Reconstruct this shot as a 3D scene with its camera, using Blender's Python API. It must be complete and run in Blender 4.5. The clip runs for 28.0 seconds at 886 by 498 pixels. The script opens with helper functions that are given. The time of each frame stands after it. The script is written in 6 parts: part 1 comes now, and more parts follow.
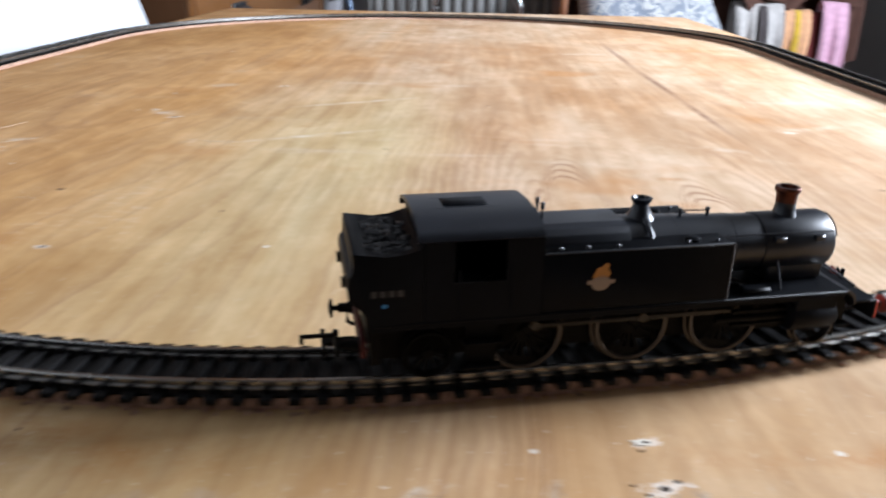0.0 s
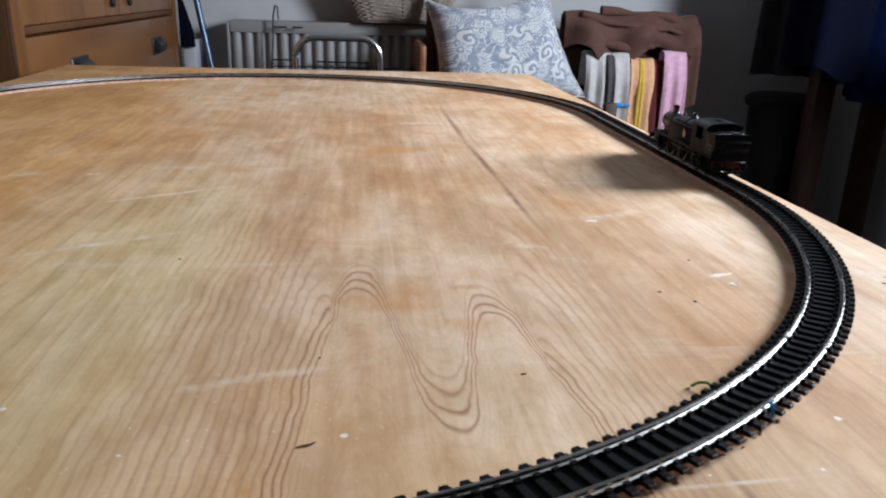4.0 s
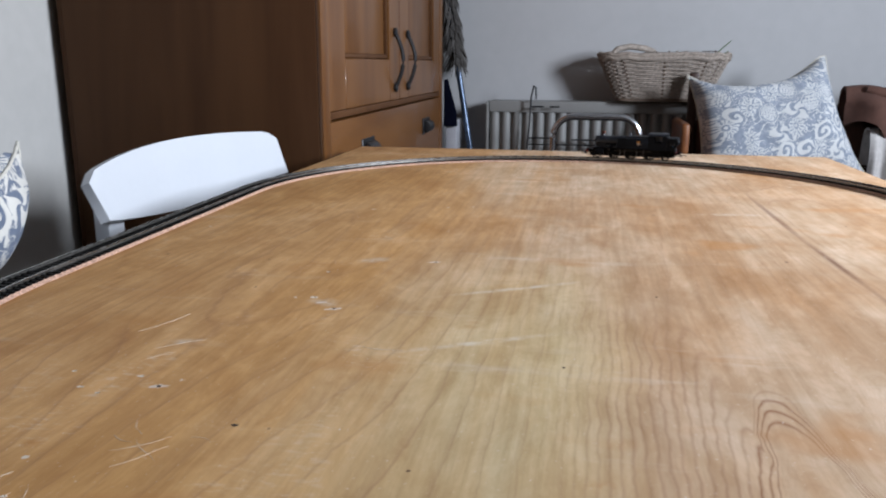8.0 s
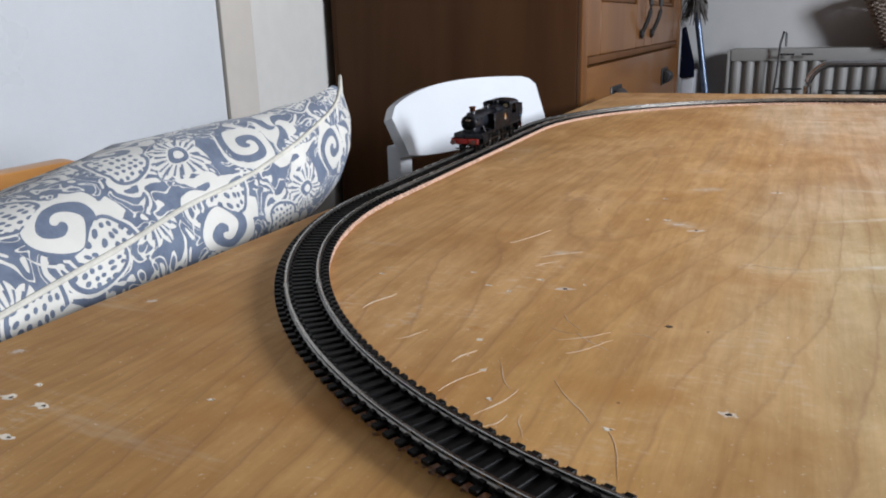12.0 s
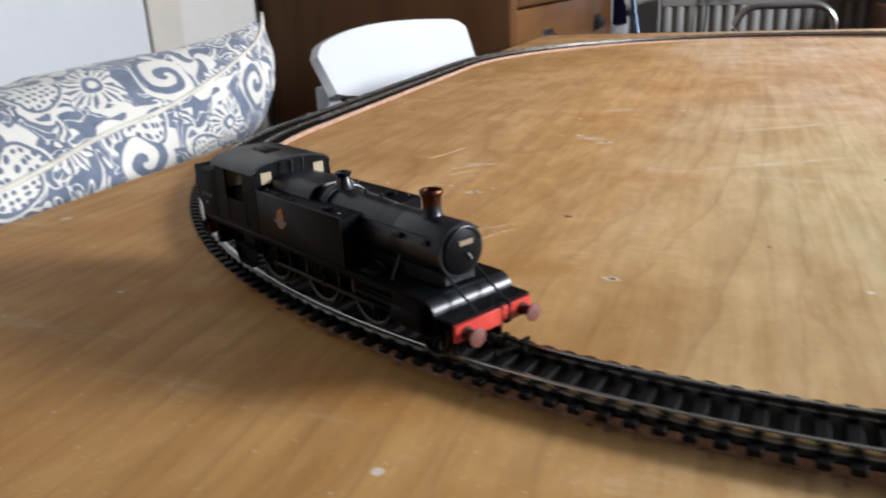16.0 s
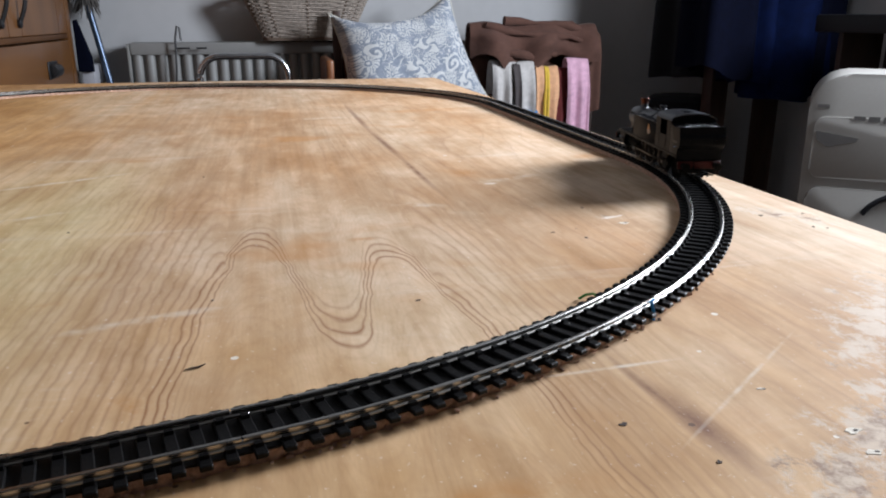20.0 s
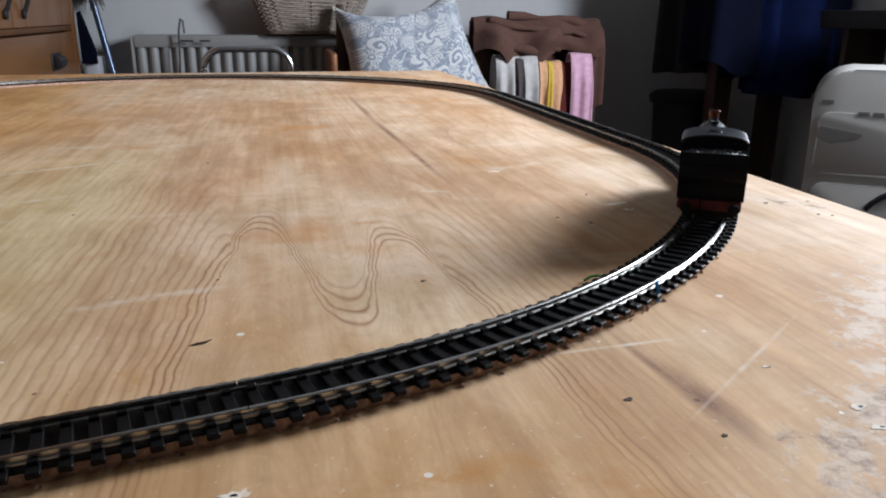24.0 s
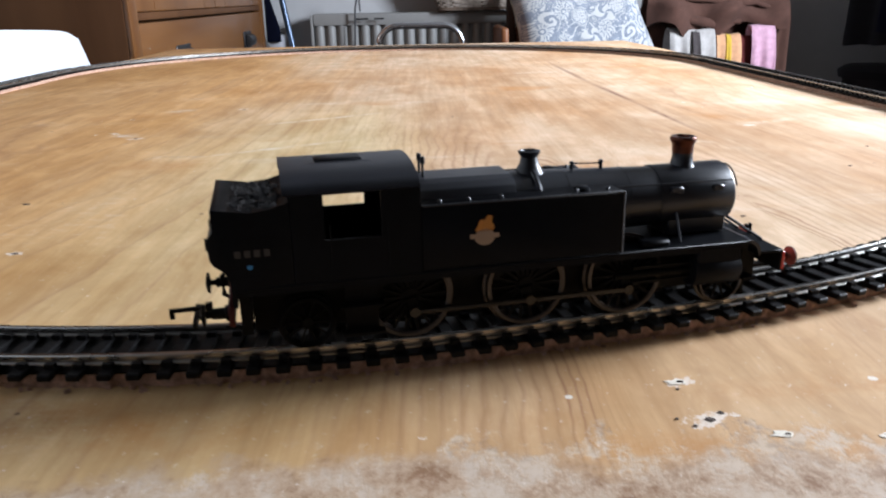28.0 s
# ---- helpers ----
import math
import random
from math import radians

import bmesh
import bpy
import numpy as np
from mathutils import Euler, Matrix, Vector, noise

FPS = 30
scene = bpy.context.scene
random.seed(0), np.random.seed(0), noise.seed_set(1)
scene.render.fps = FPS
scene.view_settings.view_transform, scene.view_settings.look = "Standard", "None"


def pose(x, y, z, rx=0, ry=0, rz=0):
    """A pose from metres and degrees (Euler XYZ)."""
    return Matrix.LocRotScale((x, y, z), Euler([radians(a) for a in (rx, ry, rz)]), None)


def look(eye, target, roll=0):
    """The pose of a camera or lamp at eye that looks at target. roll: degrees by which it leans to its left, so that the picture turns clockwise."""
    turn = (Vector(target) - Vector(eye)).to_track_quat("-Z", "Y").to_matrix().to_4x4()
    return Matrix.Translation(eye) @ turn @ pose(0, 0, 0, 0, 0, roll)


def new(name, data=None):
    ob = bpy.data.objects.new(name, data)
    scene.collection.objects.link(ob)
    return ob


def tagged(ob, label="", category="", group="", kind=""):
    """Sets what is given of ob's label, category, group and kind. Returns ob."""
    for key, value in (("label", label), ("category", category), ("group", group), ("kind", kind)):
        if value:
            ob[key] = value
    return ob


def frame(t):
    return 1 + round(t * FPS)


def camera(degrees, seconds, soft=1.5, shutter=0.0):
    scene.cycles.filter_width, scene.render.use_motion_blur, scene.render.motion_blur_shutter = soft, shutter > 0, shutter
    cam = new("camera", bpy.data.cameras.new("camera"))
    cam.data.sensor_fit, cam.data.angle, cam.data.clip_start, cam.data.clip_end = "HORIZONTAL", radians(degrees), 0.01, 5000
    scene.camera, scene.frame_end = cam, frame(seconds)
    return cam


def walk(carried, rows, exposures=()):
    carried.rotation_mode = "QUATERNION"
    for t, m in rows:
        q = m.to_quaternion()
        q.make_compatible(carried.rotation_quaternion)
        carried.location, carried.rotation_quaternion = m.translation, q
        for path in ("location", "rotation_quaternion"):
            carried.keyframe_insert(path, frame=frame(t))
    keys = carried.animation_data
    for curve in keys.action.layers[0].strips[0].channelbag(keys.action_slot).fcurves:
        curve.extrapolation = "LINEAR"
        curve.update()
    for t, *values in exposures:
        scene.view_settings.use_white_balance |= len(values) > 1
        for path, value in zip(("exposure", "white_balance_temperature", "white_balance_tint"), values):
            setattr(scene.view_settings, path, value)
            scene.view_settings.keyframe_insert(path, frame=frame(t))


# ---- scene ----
# A model railway on a plywood board in a living room. Room axes: x to the right, y towards the radiator wall, z up.
cam = camera(60.0, 28.0, soft=2.0, shutter=0.5)
PATH = [
    (0, (0.059, -0.7586, 0.8607), (0.0238, 0.1724, 0.4974), 1.02),
    (0.5, (0.0962, -0.7541, 0.8669), (0.1766, 0.1676, 0.4874), -0.39),
    (1, (0.1159, -0.7458, 0.8772), (0.2506, 0.1622, 0.4806), 0.67),
    (1.5, (0.1203, -0.7478, 0.8888), (0.2871, 0.1676, 0.5223), 1.47),
    (2, (0.1218, -0.749, 0.8925), (0.285, 0.1721, 0.539), 1.60),
    (2.5, (0.1204, -0.7518, 0.8911), (0.2915, 0.1771, 0.5624), 1.44),
    (4.5, (0.098, -0.7345, 0.9036), (0.1805, 0.2121, 0.5919), 2.10),
    (5, (0.0883, -0.7289, 0.9072), (0.1411, 0.2252, 0.6125), 2.32),
    (5.5, (0.079, -0.7228, 0.9096), (0.1057, 0.2337, 0.6194), 2.18),
    (6, (0.0706, -0.7196, 0.9122), (0.0679, 0.2403, 0.632), 1.79),
    (6.5, (0.0577, -0.7159, 0.9118), (0.0158, 0.2488, 0.6515), 1.51),
    (7, (0.0402, -0.7131, 0.9146), (-0.0499, 0.2527, 0.6716), 1.30),
    (7.5, (0.0222, -0.7116, 0.9138), (-0.1159, 0.2522, 0.6857), 0.64),
    (8, (0.01, -0.7118, 0.9112), (-0.1588, 0.2453, 0.6755), 0.25),
    (8.5, (0.0005, -0.7123, 0.9066), (-0.1919, 0.2366, 0.6564), -0.24),
    (9, (-0.014, -0.7136, 0.9029), (-0.2367, 0.2266, 0.645), -0.83),
    (9.5, (-0.0299, -0.7196, 0.9027), (-0.2842, 0.2131, 0.647), -1.05),
    (10, (-0.0496, -0.7222, 0.8961), (-0.3485, 0.1951, 0.6333), -1.22),
    (10.5, (-0.0705, -0.7289, 0.8898), (-0.4181, 0.1718, 0.6293), -1.71),
    (11, (-0.0886, -0.7367, 0.8853), (-0.4713, 0.1493, 0.6235), -2.03),
    (11.5, (-0.096, -0.7395, 0.882), (-0.495, 0.1342, 0.6037), -1.92),
    (12, (-0.0967, -0.7418, 0.881), (-0.4987, 0.1305, 0.6026), -1.62),
    (12.5, (-0.0975, -0.7414, 0.8793), (-0.5036, 0.1281, 0.5983), -1.67),
    (14.5, (-0.0991, -0.7454, 0.8723), (-0.5102, 0.1158, 0.5733), -2.26),
    (15, (-0.0966, -0.7481, 0.8691), (-0.5029, 0.1151, 0.5695), -2.58),
    (15.5, (-0.0888, -0.7526, 0.8629), (-0.4744, 0.1149, 0.5487), -2.58),
    (16, (-0.0722, -0.7552, 0.8568), (-0.4078, 0.1276, 0.5279), -2.62),
    (16.5, (-0.0373, -0.752, 0.8497), (-0.273, 0.1574, 0.507), -2.97),
    (17, (0.015, -0.7635, 0.8508), (-0.0579, 0.1806, 0.5291), -2.49),
    (17.5, (0.0658, -0.7578, 0.8533), (0.146, 0.189, 0.5416), -0.66),
    (18, (0.0976, -0.7509, 0.8584), (0.2473, 0.1839, 0.5365), 0.40),
    (18.5, (0.1153, -0.757, 0.861), (0.3164, 0.1732, 0.5539), 0.43),
    (19, (0.1176, -0.7585, 0.8624), (0.3269, 0.1731, 0.5653), 0.23),
    (19.5, (0.118, -0.7572, 0.8631), (0.3294, 0.1763, 0.5735), -0.03),
    (20, (0.1185, -0.7588, 0.8636), (0.3304, 0.1749, 0.5749), -0.03),
    (20.5, (0.1183, -0.7588, 0.8629), (0.3286, 0.1754, 0.5749), 0.21),
    (21, (0.1178, -0.759, 0.8626), (0.3274, 0.1755, 0.5749), 0.41),
    (21.5, (0.117, -0.7594, 0.8621), (0.3246, 0.1753, 0.5735), 0.45),
    (23.5, (0.1181, -0.761, 0.8582), (0.3318, 0.1713, 0.5663), 0.32),
    (24, (0.1166, -0.7606, 0.8575), (0.3259, 0.1722, 0.5642), 0.30),
    (24.5, (0.1112, -0.7609, 0.855), (0.3119, 0.1716, 0.5548), 0.27),
    (25, (0.0966, -0.7651, 0.8558), (0.2785, 0.1771, 0.5742), 0.20),
    (25.5, (0.0892, -0.7672, 0.8532), (0.2584, 0.1743, 0.5618), 0.01),
    (26, (0.0723, -0.7665, 0.8491), (0.2062, 0.1797, 0.5542), 0.01),
    (26.5, (0.059, -0.7655, 0.8466), (0.1519, 0.1855, 0.5518), -0.17),
    (27, (0.047, -0.7647, 0.8441), (0.1028, 0.1888, 0.5479), -0.43),
    (27.5, (0.0373, -0.7651, 0.8452), (0.0659, 0.1876, 0.5427), -0.63),
    (28, (0.0425, -0.7613, 0.8382), (0.071, 0.1879, 0.5247), -1.03),
]
walk(cam, [(t, look(eye, target, roll)) for t, eye, target, roll in PATH],
     exposures=[(0, 0.45, 6100, 10), (1.0, 0.1, 6150, 10), (2.0, -0.06, 6150, 10), (5.0, -0.13, 6150, 10), (7.0, -0.08, 6150, 10), (10.0, -0.1, 6250, 10), (12.0, 0.03, 6500, 10), (15.0, 0.05, 6650, 10), (16.0, 0.2, 6700, 10), (17.0, 0.42, 6450, 10), (18.0, 0.4, 6200, 10), (19.0, 0.05, 6250, 10), (20.0, -0.12, 6300, 10), (25.0, -0.2, 6250, 10), (26.5, 0.12, 6250, 10), (28.0, 0.43, 6150, 10)])

# ---- world and light ----
world = bpy.data.worlds.new("sky")
scene.world = world
world.use_nodes = True
wn = world.node_tree.nodes
sky = wn.new("ShaderNodeTexSky")
sky.sky_type = "NISHITA"
sky.sun_disc = False
sky.sun_elevation, sky.sun_rotation = radians(38), radians(100)
world.node_tree.links.new(sky.outputs[0], wn["Background"].inputs[0])
wn["Background"].inputs[1].default_value = 0.12
scene.view_settings.exposure = 0.0


def window_lamp(name, place, target, wide, high, power, colour):
    lamp = bpy.data.lights.new(name, "AREA")
    lamp.shape, lamp.size, lamp.size_y = "RECTANGLE", wide, high
    lamp.energy, lamp.color = power, colour
    ob = new(name, lamp)
    ob.matrix_world = look(place, target)
    return ob


WIN_Y, WIN_Z, WIN_W, WIN_H = 0.14, 1.46, 0.74, 0.68
window_lamp("window_light", (1.93, WIN_Y, WIN_Z), (0.6, WIN_Y, WIN_Z - 0.25), WIN_W - 0.06, WIN_H - 0.06, 112, (0.90, 0.95, 1.04))

# ---- materials ----
def material(name):
    m = bpy.data.materials.new(name)
    m.use_nodes = True
    n = m.node_tree.nodes
    return m, n, m.node_tree.links, n["Principled BSDF"]


def node(n, kind, **values):
    made = n.new(kind)
    for key, value in values.items():
        made.inputs[key.replace("_", " ")].default_value = value
    return made


def ramp(n, stops):
    made = n.new("ShaderNodeValToRGB")
    e = made.color_ramp.elements
    while len(e) < len(stops):
        e.new(0.5)
    for slot, (at, colour) in zip(e, stops):
        slot.position, slot.color = at, (*colour, 1)
    return made


def coords(n, links, scale=(1, 1, 1), turn=0.0):
    tc = n.new("ShaderNodeTexCoord")
    mp = n.new("ShaderNodeMapping")
    mp.inputs["Scale"].default_value = scale
    mp.inputs["Rotation"].default_value = (0, 0, turn)
    links.new(tc.outputs["Object"], mp.inputs[0])
    return mp.outputs[0]


def bump(n, links, bsdf, height, strength=0.2, distance=0.001):
    b = n.new("ShaderNodeBump")
    b.inputs["Strength"].default_value, b.inputs["Distance"].default_value = strength, distance
    links.new(height, b.inputs["Height"])
    links.new(b.outputs[0], bsdf.inputs["Normal"])


def plain(name, colour, rough=0.5, metal=0.0, vary=0.12, size=40.0, relief=0.1, gloss=0.5, coat=0.0):
    """A surface of one colour with two scales of variation and a fine relief."""
    m, n, links, bsdf = material(name)
    v = coords(n, links)
    a = node(n, "ShaderNodeTexNoise", Scale=size, Detail=4.0)
    b = node(n, "ShaderNodeTexNoise", Scale=size * 9, Detail=3.0)
    links.new(v, a.inputs[0]), links.new(v, b.inputs[0])
    mix = n.new("ShaderNodeMath")
    mix.operation = "MULTIPLY_ADD"
    mix.inputs[1].default_value, mix.inputs[2].default_value = 0.4, 0.0
    links.new(b.outputs[0], mix.inputs[0])
    add = n.new("ShaderNodeMath")
    add.operation = "MULTIPLY_ADD"
    add.inputs[1].default_value = 0.6
    links.new(a.outputs[0], add.inputs[0]), links.new(mix.outputs[0], add.inputs[2])
    lo, hi = ([min(1, c * (1 - vary)) for c in colour], [min(1, c * (1 + vary)) for c in colour])
    r = ramp(n, [(0.3, lo), (0.7, hi)])
    links.new(add.outputs[0], r.inputs[0])
    links.new(r.outputs[0], bsdf.inputs["Base Color"])
    bsdf.inputs["Metallic"].default_value = metal
    bsdf.inputs["Specular IOR Level"].default_value = gloss
    bsdf.inputs["Coat Weight"].default_value = coat
    rr = n.new("ShaderNodeMapRange")
    rr.inputs["To Min"].default_value, rr.inputs["To Max"].default_value = max(0.02, rough - 0.1), min(1, rough + 0.1)
    links.new(a.outputs[0], rr.inputs[0])
    links.new(rr.outputs[0], bsdf.inputs["Roughness"])
    if relief:
        bump(n, links, bsdf, b.outputs[0], relief, 0.0006)
    return m


def wood(name, light, dark, along="y", scale=1.0, rough=0.45, contrast=1.0, coat=0.0, gloss=0.4):
    """Planed timber: rings drawn out along the grain, with pores."""
    m, n, links, bsdf = material(name)
    k = 0.09
    s = {"x": (k, 1, 1), "y": (1, k, 1), "z": (1, 1, k)}[along]
    v = coords(n, links, tuple(c * scale for c in s))
    big = node(n, "ShaderNodeTexNoise", Scale=6.0, Detail=3.0, Distortion=0.6)
    links.new(v, big.inputs[0])
    wave = node(n, "ShaderNodeTexNoise", Scale=38.0, Detail=6.0, Roughness=0.62, Distortion=0.3)
    links.new(v, wave.inputs[0])
    mul = n.new("ShaderNodeMath")
    mul.operation = "MULTIPLY"
    mul.inputs[1].default_value = 9.0
    links.new(big.outputs[0], mul.inputs[0])
    saw = n.new("ShaderNodeMath")
    saw.operation = "PINGPONG"
    saw.inputs[1].default_value = 1.0
    links.new(mul.outputs[0], saw.inputs[0])
    mix = n.new("ShaderNodeMix")
    mix.inputs[0].default_value = 0.62
    links.new(saw.outputs[0], mix.inputs[2]), links.new(wave.outputs[0], mix.inputs[3])
    r = ramp(n, [(0.25, dark), (0.5, [(a * 0.6 + b * 0.4) for a, b in zip(light, dark)]), (0.72, light)])
    links.new(mix.outputs[0], r.inputs[0])
    links.new(r.outputs[0], bsdf.inputs["Base Color"])
    bsdf.inputs["Roughness"].default_value = rough
    bsdf.inputs["Specular IOR Level"].default_value = gloss
    bsdf.inputs["Coat Weight"].default_value = coat
    bump(n, links, bsdf, wave.outputs[0], 0.12 * contrast, 0.0005)
    return m


def calc(n, links, op, a, b=0.0, c=0.0):
    made = n.new("ShaderNodeMath")
    made.operation = op
    for slot, value in zip(made.inputs, (a, b, c)):
        if isinstance(value, (int, float)):
            slot.default_value = value
        else:
            links.new(value, slot)
    return made.outputs[0]


def blend(n, links, factor, a, b, kind="MIX"):
    made = n.new("ShaderNodeMix")
    made.data_type, made.blend_type = "RGBA", kind
    for slot, value in ((0, factor), (6, a), (7, b)):
        if isinstance(value, tuple):
            made.inputs[slot].default_value = (*value, 1)
        elif isinstance(value, float):
            made.inputs[slot].default_value = value
        else:
            links.new(value, made.inputs[slot])
    return made.outputs[2]


def strokes(n, links, place, marks, soft=0.35):
    """A mask of worn strokes on the board, each (x0, y0, x1, y1, half width in mm)."""
    total = 0.0
    for x0, y0, x1, y1, wide in marks:
        mp = n.new("ShaderNodeMapping")
        mp.vector_type = "TEXTURE"
        mp.inputs["Location"].default_value = ((x0 + x1) / 2, (y0 + y1) / 2, 0.75)
        mp.inputs["Rotation"].default_value = (0, 0, math.atan2(y1 - y0, x1 - x0))
        mp.inputs["Scale"].default_value = (max(0.003, math.hypot(x1 - x0, y1 - y0) / 2 * 1.15), wide * 0.001, 1)
        links.new(place, mp.inputs[0])
        far = n.new("ShaderNodeVectorMath")
        far.operation = "LENGTH"
        links.new(mp.outputs[0], far.inputs[0])
        fade = n.new("ShaderNodeMapRange")
        fade.inputs["From Min"].default_value, fade.inputs["From Max"].default_value = 1.0, soft
        links.new(far.outputs["Value"], fade.inputs[0])
        total = calc(n, links, "MAXIMUM", fade.outputs[0], total)
    return total


WHITE_SCUFFS = [(-0.100, -0.315, 0.012, -0.256, 5), (-0.085, -0.200, 0.030, -0.134, 5), (-0.170, -0.115, -0.142, -0.100, 11), (-0.172, -0.222, -0.142, -0.232, 10), (-0.232, -0.322, -0.204, -0.312, 6),
                (0.185, -0.286, 0.225, -0.300, 8), (0.140, 0.155, 0.220, 0.165, 9), (0.262, -0.238, 0.318, -0.216, 8), (0.226, -0.590, 0.306, -0.527, 1.2), (0.196, -0.542, 0.260, -0.538, 1.6),
                (0.03, -0.47, 0.10, -0.45, 5)]
RIDGES = [(0.222, 0.300, 0.222, 0.020, 4.5), (0.222, 0.060, 0.227, -0.150, 4.5), (0.226, -0.100, 0.2295, -0.275, 3.2), (0.2335, -0.552, 0.2385, -0.612, 7.0), (0.229, -0.53, 0.236, -0.60, 3.0)]
ORANGE_SPOTS = [(-0.222, -0.446, -0.214, -0.440, 6), (0.065, -0.525, 0.078, -0.540, 9), (0.035, -0.560, 0.05, -0.57, 10), (0.02, -0.43, 0.03, -0.44, 7),
                (0.155, -0.365, 0.175, -0.362, 5), (0.17, -0.60, 0.21, -0.625, 8), (-0.06, -0.26, -0.045, -0.25, 9),
                (-0.10, -0.60, 0.02, -0.618, 16), (-0.22, -0.575, -0.13, -0.598, 12), (-0.30, -0.52, -0.26, -0.55, 12), (0.06, -0.625, 0.16, -0.63, 10), (0.10, -0.607, 0.20, -0.600, 9), (0.125, -0.640, 0.19, -0.636, 8)]
TORN_AREAS = [(-0.05, -0.656, 0.26, -0.652, 42), (0.225, -0.640, 0.33, -0.560, 22), (0.30, -0.57, 0.40, -0.47, 26), (-0.43, -0.56, -0.38, -0.60, 22), (0.40, -0.34, 0.44, -0.40, 18), (0.30, -0.345, 0.325, -0.352, 7)]


BARE_SPOTS = [(-0.110, -0.106, -0.098, -0.103, 3.5), (-0.156, -0.243, -0.140, -0.237, 3.5), (-0.166, -0.230, -0.156, -0.226, 2.5), (-0.219, 0.115, -0.212, 0.116, 2), (-0.110, 0.152, -0.103, 0.153, 2),
              (0.264, -0.242, 0.278, -0.240, 3.5), (-0.203, -0.380, -0.190, -0.376, 3.2), (-0.113, -0.487, -0.104, -0.485, 3), (-0.392, -0.469, -0.385, -0.466, 3), (0.303, -0.353, 0.325, -0.346, 3.5),
              (0.099, -0.602, 0.108, -0.598, 3), (0.097, -0.620, 0.111, -0.614, 3.6), (-0.40, -0.540, -0.392, -0.536, 4), (0.40, 0.111, 0.418, 0.114, 3.5)]


def plywood():
    """Rotary-cut veneer: pale, with long flames and looping rings, orange spots, milky scuffs, torn places and a worn sheen."""
    m, n, links, bsdf = material("plywood")
    v = coords(n, links)
    flat = coords(n, links, (1.0, 0.16, 1.0))
    fine = coords(n, links, (1.0, 0.035, 1.0))
    xyz = n.new("ShaderNodeSeparateXYZ")
    wob = node(n, "ShaderNodeTexNoise", Scale=22.0, Detail=3.0)
    links.new(v, wob.inputs[0])
    bent = n.new("ShaderNodeVectorMath")
    bent.operation = "MULTIPLY_ADD"
    bent.inputs[1].default_value = (0.010, 0.018, 0.0)
    links.new(wob.outputs["Color"], bent.inputs[0]), links.new(v, bent.inputs[2])
    links.new(bent.outputs[0], xyz.inputs[0])
    x = calc(n, links, "SUBTRACT", xyz.outputs[0], 0.005)
    y = calc(n, links, "SUBTRACT", xyz.outputs[1], 0.009)
    # the log's surface: long flames, and two loops where the cut grazes a bulge
    warp = node(n, "ShaderNodeTexNoise", Scale=3.1, Detail=2.0, Roughness=0.45, Distortion=0.55)
    links.new(flat, warp.inputs[0])
    turn = calc(n, links, "MULTIPLY", calc(n, links, "SUBTRACT", x, 0.110), 2 * math.pi / 0.063)
    held = calc(n, links, "MINIMUM", calc(n, links, "MAXIMUM", turn, -math.pi / 2), 2.5 * math.pi)
    beyond = calc(n, links, "ABSOLUTE", calc(n, links, "SUBTRACT", turn, held))
    swing = calc(n, links, "MULTIPLY_ADD", beyond, -0.42, calc(n, links, "SINE", calc(n, links, "MULTIPLY", calc(n, links, "COSINE", held), 1.35)))
    tilted = calc(n, links, "MULTIPLY_ADD", calc(n, links, "SUBTRACT", x, 0.110), 0.55, calc(n, links, "ADD", y, 0.410))
    rise = calc(n, links, "DIVIDE", 78.0, calc(n, links, "MULTIPLY_ADD", beyond, 2.2, 1.0))
    loops = calc(n, links, "MULTIPLY_ADD", tilted, rise, calc(n, links, "MULTIPLY", swing, -4.8))
    dx = calc(n, links, "DIVIDE", calc(n, links, "SUBTRACT", x, 0.122), 0.108)
    dy = calc(n, links, "DIVIDE", calc(n, links, "ADD", y, 0.42), 0.21)
    off = calc(n, links, "ADD", calc(n, links, "POWER", calc(n, links, "ABSOLUTE", dx), 8.0), calc(n, links, "POWER", calc(n, links, "ABSOLUTE", dy), 8.0))
    window = calc(n, links, "DIVIDE", 1.0, calc(n, links, "ADD", off, 1.0))
    field = calc(n, links, "MULTIPLY_ADD", x, 48.0, calc(n, links, "MULTIPLY", warp.outputs[0], 30.0))
    saw = calc(n, links, "FRACT", field)
    line = ramp(n, [(0.0, (0.1, 0.1, 0.1)), (0.08, (0.0, 0.0, 0.0)), (0.72, (0.05, 0.05, 0.05)), (0.90, (0.40, 0.40, 0.40)), (0.945, (1, 1, 1)), (1.0, (0.1, 0.1, 0.1))])
    links.new(saw, line.inputs[0])
    where = node(n, "ShaderNodeTexNoise", Scale=2.6, Detail=2.0)
    links.new(flat, where.inputs[0])
    gate = ramp(n, [(0.40, (0.08, 0.08, 0.08)), (0.60, (0.46, 0.46, 0.46))])
    links.new(where.outputs[0], gate.inputs[0])
    band = n.new("ShaderNodeMapRange")
    band.inputs["From Min"].default_value, band.inputs["From Max"].default_value = 2.3, 1.2
    links.new(calc(n, links, "ABSOLUTE", loops), band.inputs[0])
    legs = n.new("ShaderNodeMapRange")
    legs.inputs["From Max"].default_value, legs.inputs["To Max"].default_value = 1.5, 0.5
    links.new(beyond, legs.inputs[0])
    rings = ramp(n, [(0.0, (0.25, 0.25, 0.25)), (0.14, (0.0, 0.0, 0.0)), (0.60, (0.08, 0.08, 0.08)), (0.86, (1, 1, 1)), (1.0, (0.25, 0.25, 0.25))])
    links.new(calc(n, links, "FRACT", loops), rings.inputs[0])
    inside = calc(n, links, "MULTIPLY", calc(n, links, "MAXIMUM", calc(n, links, "MAXIMUM", band.outputs[0], legs.outputs[0]), 0.12), window)
